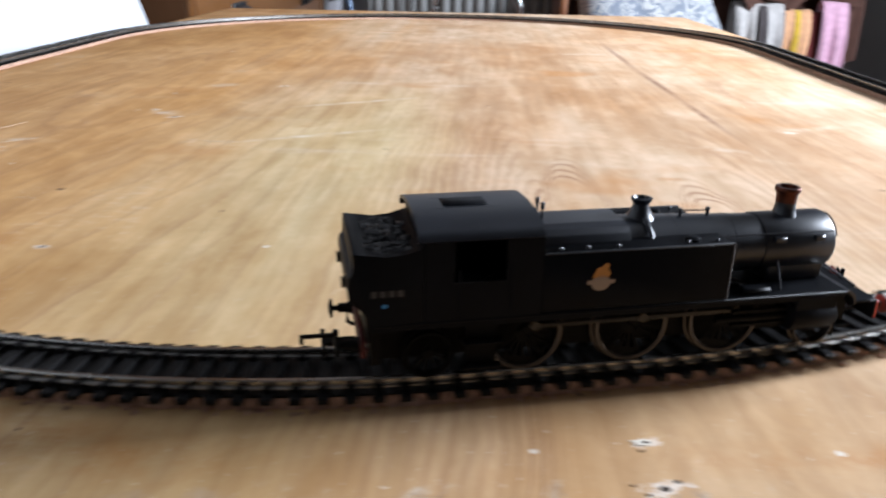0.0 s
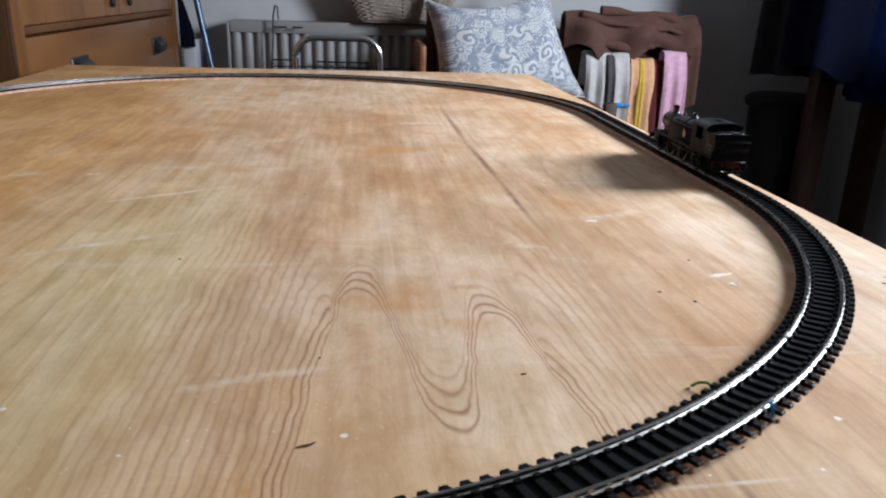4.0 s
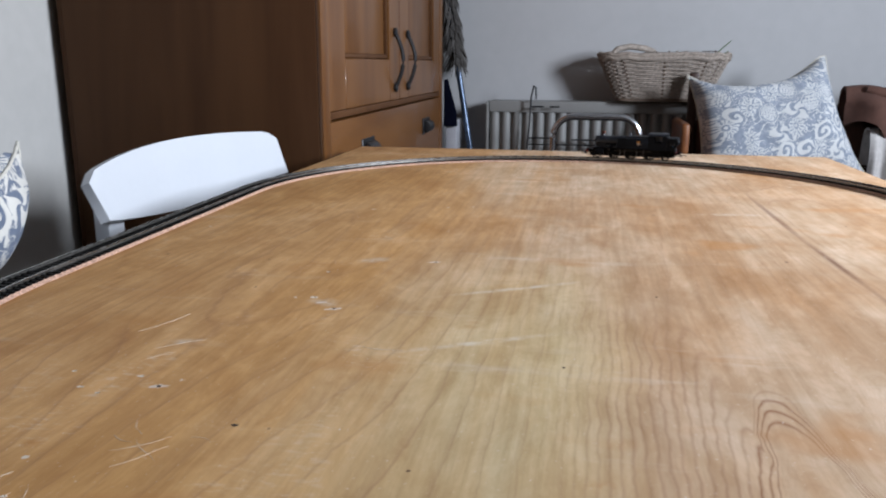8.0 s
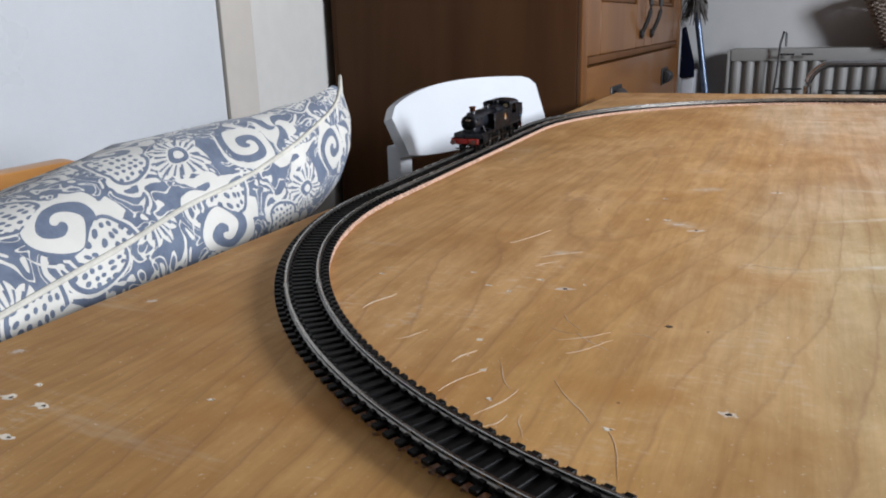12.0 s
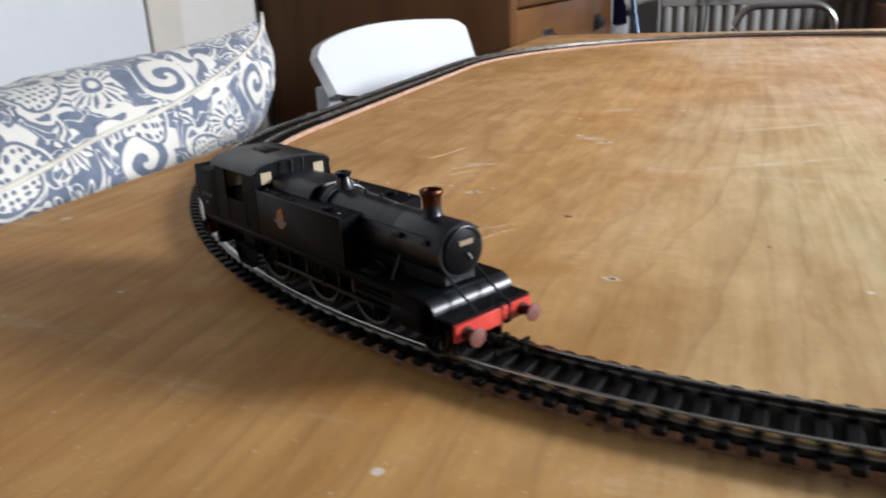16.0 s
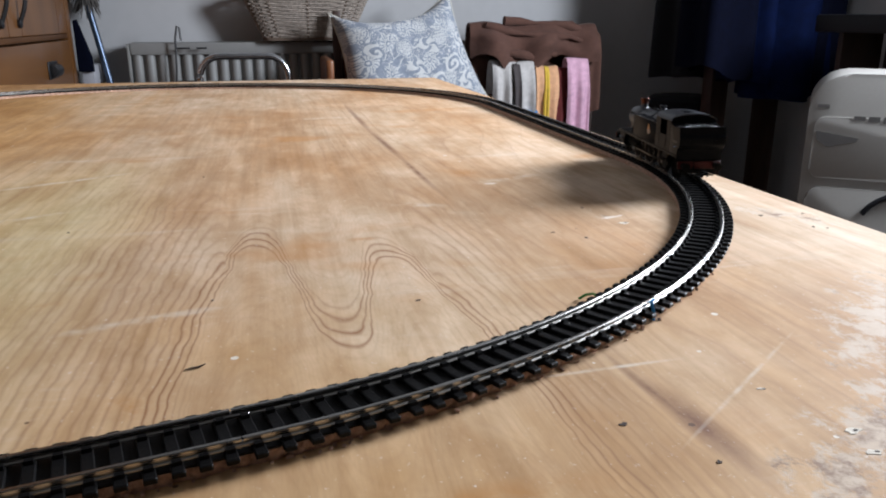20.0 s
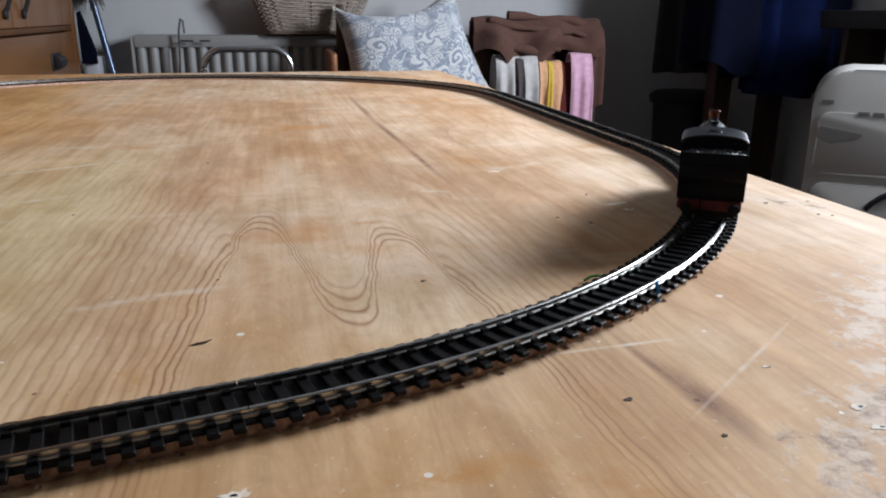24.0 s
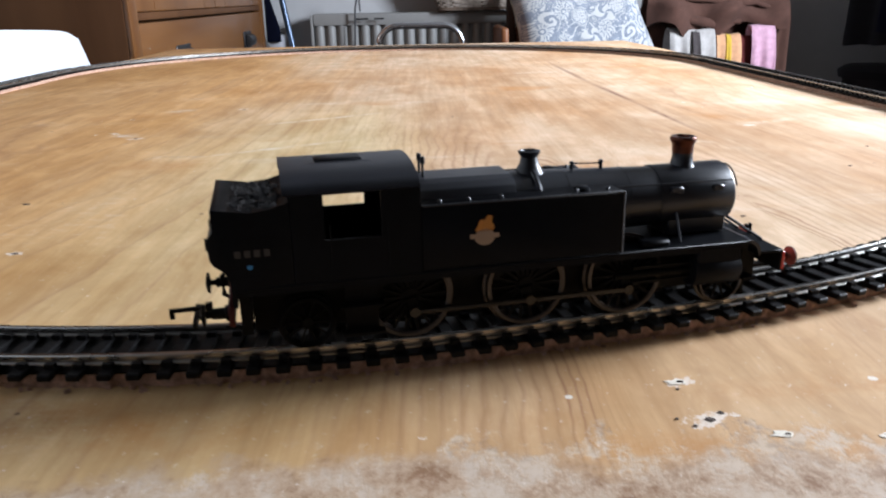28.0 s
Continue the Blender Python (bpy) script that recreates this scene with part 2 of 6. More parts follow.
    broken = node(n, "ShaderNodeTexNoise", Scale=30.0, Detail=3.0)
    links.new(v, broken.inputs[0])
    plain_lines = calc(n, links, "MULTIPLY", calc(n, links, "MULTIPLY", line.outputs[0], gate.outputs[0]), calc(n, links, "SUBTRACT", 1.0, window))
    lined = calc(n, links, "MULTIPLY", calc(n, links, "MULTIPLY_ADD", rings.outputs[0], inside, plain_lines), calc(n, links, "MULTIPLY_ADD", broken.outputs[0], 1.5, 0.15))
    fibre = node(n, "ShaderNodeTexNoise", Scale=150.0, Detail=5.0, Roughness=0.65)
    links.new(fine, fibre.inputs[0])
    streak = node(n, "ShaderNodeTexNoise", Scale=26.0, Detail=4.0, Roughness=0.6)
    links.new(coords(n, links, (1.0, 0.06, 1.0)), streak.inputs[0])
    cloud = node(n, "ShaderNodeTexNoise", Scale=5.5, Detail=5.0, Roughness=0.62)
    links.new(coords(n, links, (1.0, 0.45, 1.0)), cloud.inputs[0])
    tone = calc(n, links, "MULTIPLY_ADD", streak.outputs[0], 0.2, calc(n, links, "MULTIPLY", cloud.outputs[0], 0.8))
    base = ramp(n, [(0.37, (0.48, 0.268, 0.125)), (0.47, (0.555, 0.364, 0.216)), (0.55, (0.615, 0.447, 0.300)), (0.66, (0.69, 0.555, 0.405))])
    links.new(tone, base.inputs[0])
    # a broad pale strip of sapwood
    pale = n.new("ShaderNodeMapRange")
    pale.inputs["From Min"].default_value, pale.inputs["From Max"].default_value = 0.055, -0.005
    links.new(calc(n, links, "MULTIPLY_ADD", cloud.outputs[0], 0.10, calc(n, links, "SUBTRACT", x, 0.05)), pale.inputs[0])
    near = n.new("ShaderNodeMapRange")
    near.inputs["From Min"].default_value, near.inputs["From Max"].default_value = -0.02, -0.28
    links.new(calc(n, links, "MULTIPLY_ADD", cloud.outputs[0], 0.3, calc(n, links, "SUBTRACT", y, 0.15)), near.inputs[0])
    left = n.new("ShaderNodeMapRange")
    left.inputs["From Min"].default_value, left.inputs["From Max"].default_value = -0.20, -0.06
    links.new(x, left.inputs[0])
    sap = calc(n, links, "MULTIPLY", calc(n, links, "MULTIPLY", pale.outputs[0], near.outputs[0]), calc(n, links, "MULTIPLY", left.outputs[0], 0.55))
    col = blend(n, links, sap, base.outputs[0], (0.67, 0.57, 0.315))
    warm = n.new("ShaderNodeMapRange")
    warm.inputs["From Min"].default_value, warm.inputs["From Max"].default_value = 0.00, -0.16
    warm.inputs["To Max"].default_value = 0.85
    links.new(calc(n, links, "MULTIPLY_ADD", streak.outputs[0], 0.16, calc(n, links, "SUBTRACT", x, 0.08)), warm.inputs[0])
    col = blend(n, links, warm.outputs[0], col, (0.63, 0.335, 0.112))
    front = n.new("ShaderNodeMapRange")
    front.inputs["From Min"].default_value, front.inputs["From Max"].default_value = -0.38, -0.60
    front.inputs["To Max"].default_value = 0.46
    links.new(calc(n, links, "MULTIPLY_ADD", broken.outputs[0], 0.22, calc(n, links, "SUBTRACT", y, 0.11)), front.inputs[0])
    col = blend(n, links, front.outputs[0], col, (0.58, 0.325, 0.105))
    spot = node(n, "ShaderNodeTexNoise", Scale=19.0, Detail=6.0, Roughness=0.66, Distortion=0.4)
    links.new(coords(n, links, (1.0, 0.55, 1.0)), spot.inputs[0])
    mott = ramp(n, [(0.30, (0.78, 0.66, 0.52)), (0.46, (0.95, 0.92, 0.88)), (0.62, (1.22, 1.26, 1.34))])
    links.new(spot.outputs[0], mott.inputs[0])
    col = blend(n, links, 0.66, col, mott.outputs[0], "MULTIPLY")
    grain = node(n, "ShaderNodeTexNoise", Scale=95.0, Detail=4.0, Roughness=0.7, Distortion=0.8)
    links.new(coords(n, links, (1.0, 0.22, 1.0)), grain.inputs[0])
    gr = ramp(n, [(0.36, (0.82, 0.74, 0.64)), (0.50, (1, 1, 1)), (0.66, (1.10, 1.12, 1.15))])
    links.new(grain.outputs[0], gr.inputs[0])
    col = blend(n, links, 0.4, col, gr.outputs[0], "MULTIPLY")
    fib = ramp(n, [(0.35, (0.80, 0.76, 0.70)), (0.6, (1, 1, 1))])
    links.new(fibre.outputs[0], fib.inputs[0])
    col = blend(n, links, 0.75, col, fib.outputs[0], "MULTIPLY")
    col = blend(n, links, calc(n, links, "MULTIPLY", lined, 0.90), col, (0.28, 0.13, 0.06))
    # orange varnish in blotches
    blot = node(n, "ShaderNodeTexNoise", Scale=17.0, Detail=2.0)
    links.new(coords(n, links, (0.6, 1.0, 1.0)), blot.inputs[0])
    bl = ramp(n, [(0.62, (0, 0, 0)), (0.75, (0.5, 0.5, 0.5))])
    links.new(blot.outputs[0], bl.inputs[0])
    rag = node(n, "ShaderNodeTexNoise", Scale=70.0, Detail=5.0, Roughness=0.7)
    links.new(v, rag.inputs[0])
    ragged = n.new("ShaderNodeMapRange")
    ragged.inputs["From Min"].default_value, ragged.inputs["From Max"].default_value = 0.38, 0.62
    links.new(rag.outputs[0], ragged.inputs[0])
    spots = calc(n, links, "MULTIPLY", strokes(n, links, v, ORANGE_SPOTS, 0.0), calc(n, links, "MULTIPLY", ragged.outputs[0], 0.8))
    col = blend(n, links, calc(n, links, "MAXIMUM", bl.outputs[0], spots), col, (0.47, 0.20, 0.045))
    # dark ridge of filler and stains
    col = blend(n, links, calc(n, links, "MULTIPLY", strokes(n, links, v, RIDGES, 0.1), calc(n, links, "MULTIPLY_ADD", ragged.outputs[0], 0.35, 0.6)), col, (0.17, 0.07, 0.035))
    # milky scuffs across the grain, some broad and soft, some drawn
    scuff = node(n, "ShaderNodeTexNoise", Scale=9.0, Detail=5.0, Roughness=0.7)
    links.new(coords(n, links, (0.5, 2.6, 1.0), radians(14)), scuff.inputs[0])
    sc = ramp(n, [(0.60, (0, 0, 0)), (0.80, (0.45, 0.45, 0.45))])
    links.new(scuff.outputs[0], sc.inputs[0])
    drawn = calc(n, links, "MULTIPLY", strokes(n, links, v, WHITE_SCUFFS, 0.0), calc(n, links, "MULTIPLY", ragged.outputs[0], 0.75))
    hair = node(n, "ShaderNodeTexNoise", Scale=300.0, Detail=4.0, Roughness=0.7)
    links.new(coords(n, links, (0.32, 1.0, 1.0), radians(-50)), hair.inputs[0])
    hairs = ramp(n, [(0.52, (0, 0, 0)), (0.60, (1, 1, 1))])
    links.new(hair.outputs[0], hairs.inputs[0])
    patchy = ramp(n, [(0.54, (0, 0, 0)), (0.72, (0.35, 0.35, 0.35))])
    links.new(spot.outputs[0], patchy.inputs[0])
    strewn = calc(n, links, "MULTIPLY", calc(n, links, "MULTIPLY", patchy.outputs[0], hairs.outputs[0]), calc(n, links, "MULTIPLY_ADD", warm.outputs[0], 1.3, 0.35))
    milky = calc(n, links, "MAXIMUM", calc(n, links, "MAXIMUM", sc.outputs[0], drawn), strewn)
    col = blend(n, links, milky, col, (0.78, 0.70, 0.58))
    # veneer torn off in flakes at the worn edges
    flake = node(n, "ShaderNodeTexNoise", Scale=110.0, Detail=6.0, Roughness=0.75)
    links.new(coords(n, links, (1.0, 0.7, 1.0)), flake.inputs[0])
    tear = strokes(n, links, v, TORN_AREAS, 0.0)
    flakes = n.new("ShaderNodeMapRange")
    flakes.inputs["From Min"].default_value, flakes.inputs["From Max"].default_value = 0.57, 0.68
    links.new(calc(n, links, "MULTIPLY_ADD", tear, 0.24, flake.outputs[0]), flakes.inputs[0])
    torn = calc(n, links, "MULTIPLY", flakes.outputs[0], calc(n, links, "MINIMUM", calc(n, links, "MULTIPLY", tear, 6.0), 0.85))
    bits = ramp(n, [(0.35, (0.20, 0.11, 0.07)), (0.48, (0.58, 0.46, 0.34)), (0.65, (0.64, 0.53, 0.42))])
    links.new(rag.outputs[0], bits.inputs[0])
    col = blend(n, links, torn, col, bits.outputs[0])
    # the front edge, where the top veneer has come away in a long strip
    lip = n.new("ShaderNodeMapRange")
    lip.inputs["From Min"].default_value, lip.inputs["From Max"].default_value = -0.624, -0.631
    links.new(calc(n, links, "ADD", calc(n, links, "MULTIPLY_ADD", rag.outputs[0], 0.020, xyz.outputs[1]), calc(n, links, "MULTIPLY_ADD", spot.outputs[0], 0.016, -0.024)), lip.inputs[0])
    along_lip = n.new("ShaderNodeMapRange")
    along_lip.inputs["From Min"].default_value, along_lip.inputs["From Max"].default_value = -0.12, -0.04
    links.new(x, along_lip.inputs[0])
    stripped = calc(n, links, "MULTIPLY", calc(n, links, "MULTIPLY", lip.outputs[0], along_lip.outputs[0]), 0.85)
    raw = ramp(n, [(0.34, (0.22, 0.12, 0.07)), (0.46, (0.46, 0.33, 0.23)), (0.62, (0.58, 0.47, 0.37))])
    links.new(flake.outputs[0], raw.inputs[0])
    col = blend(n, links, stripped, col, raw.outputs[0])
    # knocked-off spots of bare wood
    chip = node(n, "ShaderNodeTexNoise", Scale=420.0, Detail=4.0, Roughness=0.7)
    links.new(v, chip.inputs[0])
    bare = calc(n, links, "MULTIPLY_ADD", strokes(n, links, v, BARE_SPOTS, 0.0), 0.55, calc(n, links, "MULTIPLY_ADD", chip.outputs[0], 1.3, -0.65))
    bared = n.new("ShaderNodeMapRange")
    bared.inputs["From Min"].default_value, bared.inputs["From Max"].default_value = 0.17, 0.30
    links.new(bare, bared.inputs[0])
    col = blend(n, links, calc(n, links, "MULTIPLY", bared.outputs[0], 0.8), col, (0.80, 0.70, 0.60))
    # specks and pits
    dot = node(n, "ShaderNodeTexVoronoi", Scale=42.0)
    links.new(v, dot.inputs[0])
    pick = n.new("ShaderNodeSeparateColor")
    links.new(dot.outputs["Color"], pick.inputs[0])
    small = calc(n, links, "LESS_THAN", dot.outputs["Distance"], calc(n, links, "MULTIPLY", pick.outputs[1], 0.07))
    dark = calc(n, links, "MULTIPLY", small, calc(n, links, "GREATER_THAN", pick.outputs[0], 0.72))
    light = calc(n, links, "MULTIPLY", small, calc(n, links, "LESS_THAN", pick.outputs[0], 0.36))
    col = blend(n, links, calc(n, links, "MULTIPLY", dark, 0.8), col, (0.10, 0.05, 0.03))
    col = blend(n, links, calc(n, links, "MULTIPLY", light, 0.8), col, (0.80, 0.74, 0.64))
    links.new(col, bsdf.inputs["Base Color"])
    rr = n.new("ShaderNodeMapRange")
    rr.inputs["To Min"].default_value, rr.inputs["To Max"].default_value = 0.62, 0.82
    links.new(cloud.outputs[0], rr.inputs[0])
    links.new(calc(n, links, "MULTIPLY_ADD", milky, 0.25, rr.outputs[0]), bsdf.inputs["Roughness"])
    bsdf.inputs["Specular IOR Level"].default_value = 0.26
    high = calc(n, links, "MULTIPLY_ADD", torn, -1.2, calc(n, links, "MULTIPLY_ADD", dark, -1.0, fibre.outputs[0]))
    bump(n, links, bsdf, high, 0.14, 0.0004)
    return m


def printed_cloth(name, ground, ink, scale, mid, seed=0.0, rough=0.85, petals=9.0):
    """Printed cotton: flowers, seed heads, leaf fans and scrolls cut out of one ink on a pale ground, with a weave."""
    m, n, links, bsdf = material(name)
    body = n.new("ShaderNodeSeparateXYZ")
    links.new(coords(n, links), body.inputs[0])
    drawn = calc(n, links, "SUBTRACT", body.outputs[0], calc(n, links, "ABSOLUTE", body.outputs[2]))
    face = n.new("ShaderNodeCombineXYZ")
    links.new(calc(n, links, "MULTIPLY_ADD", drawn, scale, seed), face.inputs[0])
    links.new(calc(n, links, "ADD", calc(n, links, "MULTIPLY_ADD", body.outputs[1], scale, seed * 0.7), calc(n, links, "SIGN", body.outputs[2])), face.inputs[1])
    shift = face
    bend = node(n, "ShaderNodeTexNoise", Scale=1.1, Detail=1.0)
    links.new(shift.outputs[0], bend.inputs[0])
    off = n.new("ShaderNodeVectorMath")
    off.operation = "MULTIPLY_ADD"
    off.inputs[1].default_value = (0.5, 0.5, 0.0)
    links.new(bend.outputs["Color"], off.inputs[0]), links.new(shift.outputs[0], off.inputs[2])
    cell = node(n, "ShaderNodeTexVoronoi", Scale=1.0, Randomness=0.7)
    cell.voronoi_dimensions = "2D"
    links.new(off.outputs[0], cell.inputs[0])
    kinds = n.new("ShaderNodeSeparateColor")
    links.new(cell.outputs["Color"], kinds.inputs[0])
    kind = kinds.outputs[0]
    away = n.new("ShaderNodeVectorMath")
    away.operation = "SUBTRACT"
    links.new(off.outputs[0], away.inputs[0]), links.new(cell.outputs["Position"], away.inputs[1])
    axes = n.new("ShaderNodeSeparateXYZ")
    links.new(away.outputs[0], axes.inputs[0])
    r = cell.outputs["Distance"]
    angle = calc(n, links, "MULTIPLY_ADD", kinds.outputs[1], 6.28, calc(n, links, "ARCTAN2", axes.outputs[1], axes.outputs[0]))

    def wave(times, more=0.0):
        return calc(n, links, "SINE", calc(n, links, "MULTIPLY_ADD", angle, times, more))

    def less(a, b):
        return calc(n, links, "LESS_THAN", a, b)

    def both(a, b):
        return calc(n, links, "MULTIPLY", a, b)

    def either(a, b):
        return calc(n, links, "MAXIMUM", a, b)

    def choose(f, a, b):
        made = n.new("ShaderNodeMix")
        links.new(f, made.inputs[0]), links.new(a, made.inputs[2]), links.new(b, made.inputs[3])
        return made.outputs[0]

    # flower: scalloped rim, veined petals, dark eye
    rim = calc(n, links, "MULTIPLY_ADD", calc(n, links, "ABSOLUTE", wave(petals / 2)), 0.10, 0.34)
    veins = both(both(less(0.55, wave(petals * 2)), less(0.16, r)), less(r, 0.34))
    eye = less(calc(n, links, "ABSOLUTE", calc(n, links, "SUBTRACT", r, 0.10)), 0.035)
    between = both(less(wave(petals, 1.57), -0.90), less(0.2, r))
    flower = either(either(veins, eye), either(between, less(rim, r)))
    # seed head: dots within an outline
    dots = node(n, "ShaderNodeTexVoronoi", Scale=9.0, Randomness=0.35)
    dots.voronoi_dimensions = "2D"
    links.new(off.outputs[0], dots.inputs[0])
    seeds = either(both(less(dots.outputs["Distance"], 0.30), less(r, 0.36)), either(less(calc(n, links, "ABSOLUTE", calc(n, links, "SUBTRACT", r, 0.37)), 0.025), less(0.43, r)))
    # fan of leaves
    fan = either(less(calc(n, links, "MULTIPLY", r, 0.9), wave(3.0, calc(n, links, "MULTIPLY", r, 9.0))), less(0.50, r))
    # scroll
    scroll = either(less(0.1, calc(n, links, "SINE", calc(n, links, "MULTIPLY_ADD", r, 19.0, angle))), less(0.52, r))
    motif = choose(less(0.34, kind), seeds, flower)
    motif = choose(less(0.62, kind), motif, fan)
    motif = choose(less(0.80, kind), motif, scroll)
    # stems and curls left pale in the ink between the motifs
    curl = node(n, "ShaderNodeTexNoise", Scale=2.3, Detail=1.0, Distortion=1.2)
    links.new(off.outputs[0], curl.inputs[0])
    stems = either(less(calc(n, links, "ABSOLUTE", calc(n, links, "SUBTRACT", curl.outputs[0], 0.47)), 0.017), less(0.60, curl.outputs[0]))
    inked = both(motif, calc(n, links, "SUBTRACT", 1.0, both(stems, less(0.40, r))))
    mottle = node(n, "ShaderNodeTexNoise", Scale=70.0, Detail=5.0, Roughness=0.7)
    links.new(coords(n, links), mottle.inputs[0])
    faded = ramp(n, [(0.32, ink), (0.72, mid)])
    links.new(mottle.outputs[0], faded.inputs[0])
    col = blend(n, links, inked, ground, faded.outputs[0])
    fade = node(n, "ShaderNodeTexNoise", Scale=26.0, Detail=4.0)
    links.new(coords(n, links), fade.inputs[0])
    worn = ramp(n, [(0.3, (0.84, 0.84, 0.84)), (0.7, (1, 1, 1))])
    links.new(fade.outputs[0], worn.inputs[0])
    weave = node(n, "ShaderNodeTexNoise", Scale=420.0, Detail=2.0)
    links.new(coords(n, links), weave.inputs[0])
    links.new(blend(n, links, 1.0, col, worn.outputs[0], "MULTIPLY"), bsdf.inputs["Base Color"])
    bsdf.inputs["Roughness"].default_value = rough
    bsdf.inputs["Sheen Weight"].default_value = 0.15
    bump(n, links, bsdf, weave.outputs[0], 0.25, 0.0006)
    return m


def cloth(name, colour, rough=0.92, scale=60.0):
    m = plain(name, colour, rough, 0.0, 0.2, scale, 0.5, 0.2)
    m.node_tree.nodes["Principled BSDF"].inputs["Sheen Weight"].default_value = 0.04
    return m


PLY = plywood()
BLACK_PAINT = plain("weathered black paint", (0.0050, 0.0055, 0.0070), 0.44, 0.0, 0.3, 90.0, 0.05, 0.06)
# the blue in this base stands in for bluish window light on the black
BLACK_SATIN = plain("satin black paint with window-blue tint", (0.006, 0.0075, 0.0115), 0.36, 0.0, 0.25, 90.0, 0.03, 0.5)
SOOT = plain("dark underframe", (0.004, 0.0037, 0.0034), 0.6, 0.0, 0.4, 120.0, 0.15, 0.1)
RED = plain("buffer beam red", (0.55, 0.045, 0.03), 0.42, 0.0, 0.15, 120.0, 0.05)
# beam red with shade in the colour, for the rear beam and front shanks
RED_SHADED = plain("shaded beam red", (0.055, 0.007, 0.006), 0.5, 0.0, 0.4, 160.0, 0.1, 0.2)
COPPER = plain("copper chimney cap", (0.085, 0.032, 0.020), 0.42, 1.0, 0.2, 150.0, 0.05)
ROD = plain("rod steel", (0.045, 0.042, 0.038), 0.4, 1.0, 0.2, 150.0, 0.05)
STEEL = plain("wheel steel", (0.26, 0.25, 0.24), 0.36, 1.0, 0.2, 150.0, 0.05)
BRIGHT = plain("bright wire", (0.55, 0.55, 0.55), 0.25, 1.0, 0.1, 150.0, 0.0)
TYRE = plain("blackened tyre steel", (0.060, 0.055, 0.052), 0.36, 1.0, 0.25, 150.0, 0.05)
DULL = plain("blackened wire", (0.05, 0.05, 0.055), 0.35, 0.8, 0.1, 150.0, 0.0)
NUMBER = plain("faded transfer", (0.024, 0.021, 0.019), 0.5, 0.0, 0.1, 300.0, 0.0)
COAL = plain("coal", (0.02, 0.02, 0.022), 0.35, 0.0, 0.5, 300.0, 0.5)
BUFFER = plain("worn buffer steel", (0.16, 0.06, 0.048), 0.45, 0.0, 0.4, 160.0, 0.1)
CREAM = plain("cream cab lining", (0.36, 0.30, 0.19), 0.5, 0.0, 0.1, 100.0, 0.05)
LEMON = plain("emblem lion", (0.42, 0.17, 0.02), 0.5, 0.0, 0.1, 300.0, 0.0)
SILVERY = plain("emblem wheel", (0.28, 0.20, 0.14), 0.5, 0.0, 0.1, 300.0, 0.0)
SLEEPER = plain("sleeper plastic", (0.005, 0.0046, 0.0046), 0.45, 0.0, 0.3, 200.0, 0.2, 0.12)
RAIL = plain("nickel silver rail", (0.42, 0.41, 0.385), 0.26, 1.0, 0.12, 60.0, 0.04)
RAIL_WEB = plain("dull nickel rail side", (0.33, 0.315, 0.29), 0.38, 1.0, 0.2, 90.0, 0.05)
CORK = plain("cork underlay", (0.48, 0.31, 0.23), 0.95, 0.0, 0.6, 420.0, 1.0, 0.1)
WALL = plain("magnolia wall", (0.43, 0.43, 0.43), 0.85, 0.0, 0.05, 3.0, 0.15, 0.3)
WALL_WHITE = plain("white painted wall", (0.47, 0.48, 0.49), 0.8, 0.0, 0.04, 3.0, 0.1, 0.3)
GLOSS_WHITE = plain("white gloss paint", (0.48, 0.495, 0.51), 0.3, 0.0, 0.03, 8.0, 0.03)
# unseen south wall, dark to hold fill light off the engine's near side
WALL_DARK = plain("red-brown wall darkened to cut fill", (0.06, 0.043, 0.036), 0.85, 0.0, 0.08, 3.0, 0.15, 0.2)
# unseen ceiling, kept dark so that less light bounces onto the board
CEIL = plain("ceiling paint darkened to cut bounce", (0.15, 0.145, 0.14), 0.9, 0.0, 0.03, 3.0, 0.1)
# floor colour lowered as well, to weaken the bounce into the shadows
CARPET = cloth("brown carpet darkened to cut fill", (0.07, 0.05, 0.038), 0.95, 120.0)
PINE = wood("honey pine", (0.138, 0.058, 0.0162), (0.092, 0.035, 0.0088), "y", 1.0, 0.38, 1.0, 0.15)
PINE_V = wood("honey pine upright", (0.138, 0.058, 0.0162), (0.092, 0.035, 0.0088), "z", 1.0, 0.38, 1.0, 0.15)
# browner and darker than the front's pine
PINE_SIDE = wood("darker pine side", (0.086, 0.039, 0.0165), (0.062, 0.027, 0.0115), "z", 0.8, 0.5, 0.7, 0.0, 0.12)
IRON = plain("black iron", (0.011, 0.011, 0.012), 0.45, 0.0, 0.2, 120.0, 0.1)
PLASTIC_WHITE = plain("white plastic", (0.54, 0.56, 0.585), 0.32, 0.0, 0.02, 12.0, 0.02)
# white radiator enamel, greyed because the shade over it is in the colour
ENAMEL = plain("shaded white enamel", (0.24, 0.238, 0.228), 0.35, 0.0, 0.05, 10.0, 0.03)
CHROME = plain("brushed chrome tube", (0.62, 0.63, 0.65), 0.2, 1.0, 0.06, 40.0, 0.02)
WICKER = plain("grey willow", (0.29, 0.245, 0.205), 0.7, 0.0, 0.55, 110.0, 0.4)
WICKER_DARK = plain("dark willow", (0.09, 0.06, 0.04), 0.7, 0.0, 0.3, 160.0, 0.4)
LEAF = plain("green leaf", (0.07, 0.16, 0.03), 0.5, 0.0, 0.25, 80.0, 0.1)
CUSHION_BLUE = printed_cloth("blue printed cotton", (0.56, 0.545, 0.50), (0.078, 0.100, 0.150), 17.0, (0.135, 0.165, 0.222), 0.0, 0.85, 9.0)
CUSHION_PALE = printed_cloth("pale blue printed cotton", (0.56, 0.57, 0.565), (0.185, 0.22, 0.275), 16.0, (0.29, 0.32, 0.37), 3.7, 0.85, 7.0)
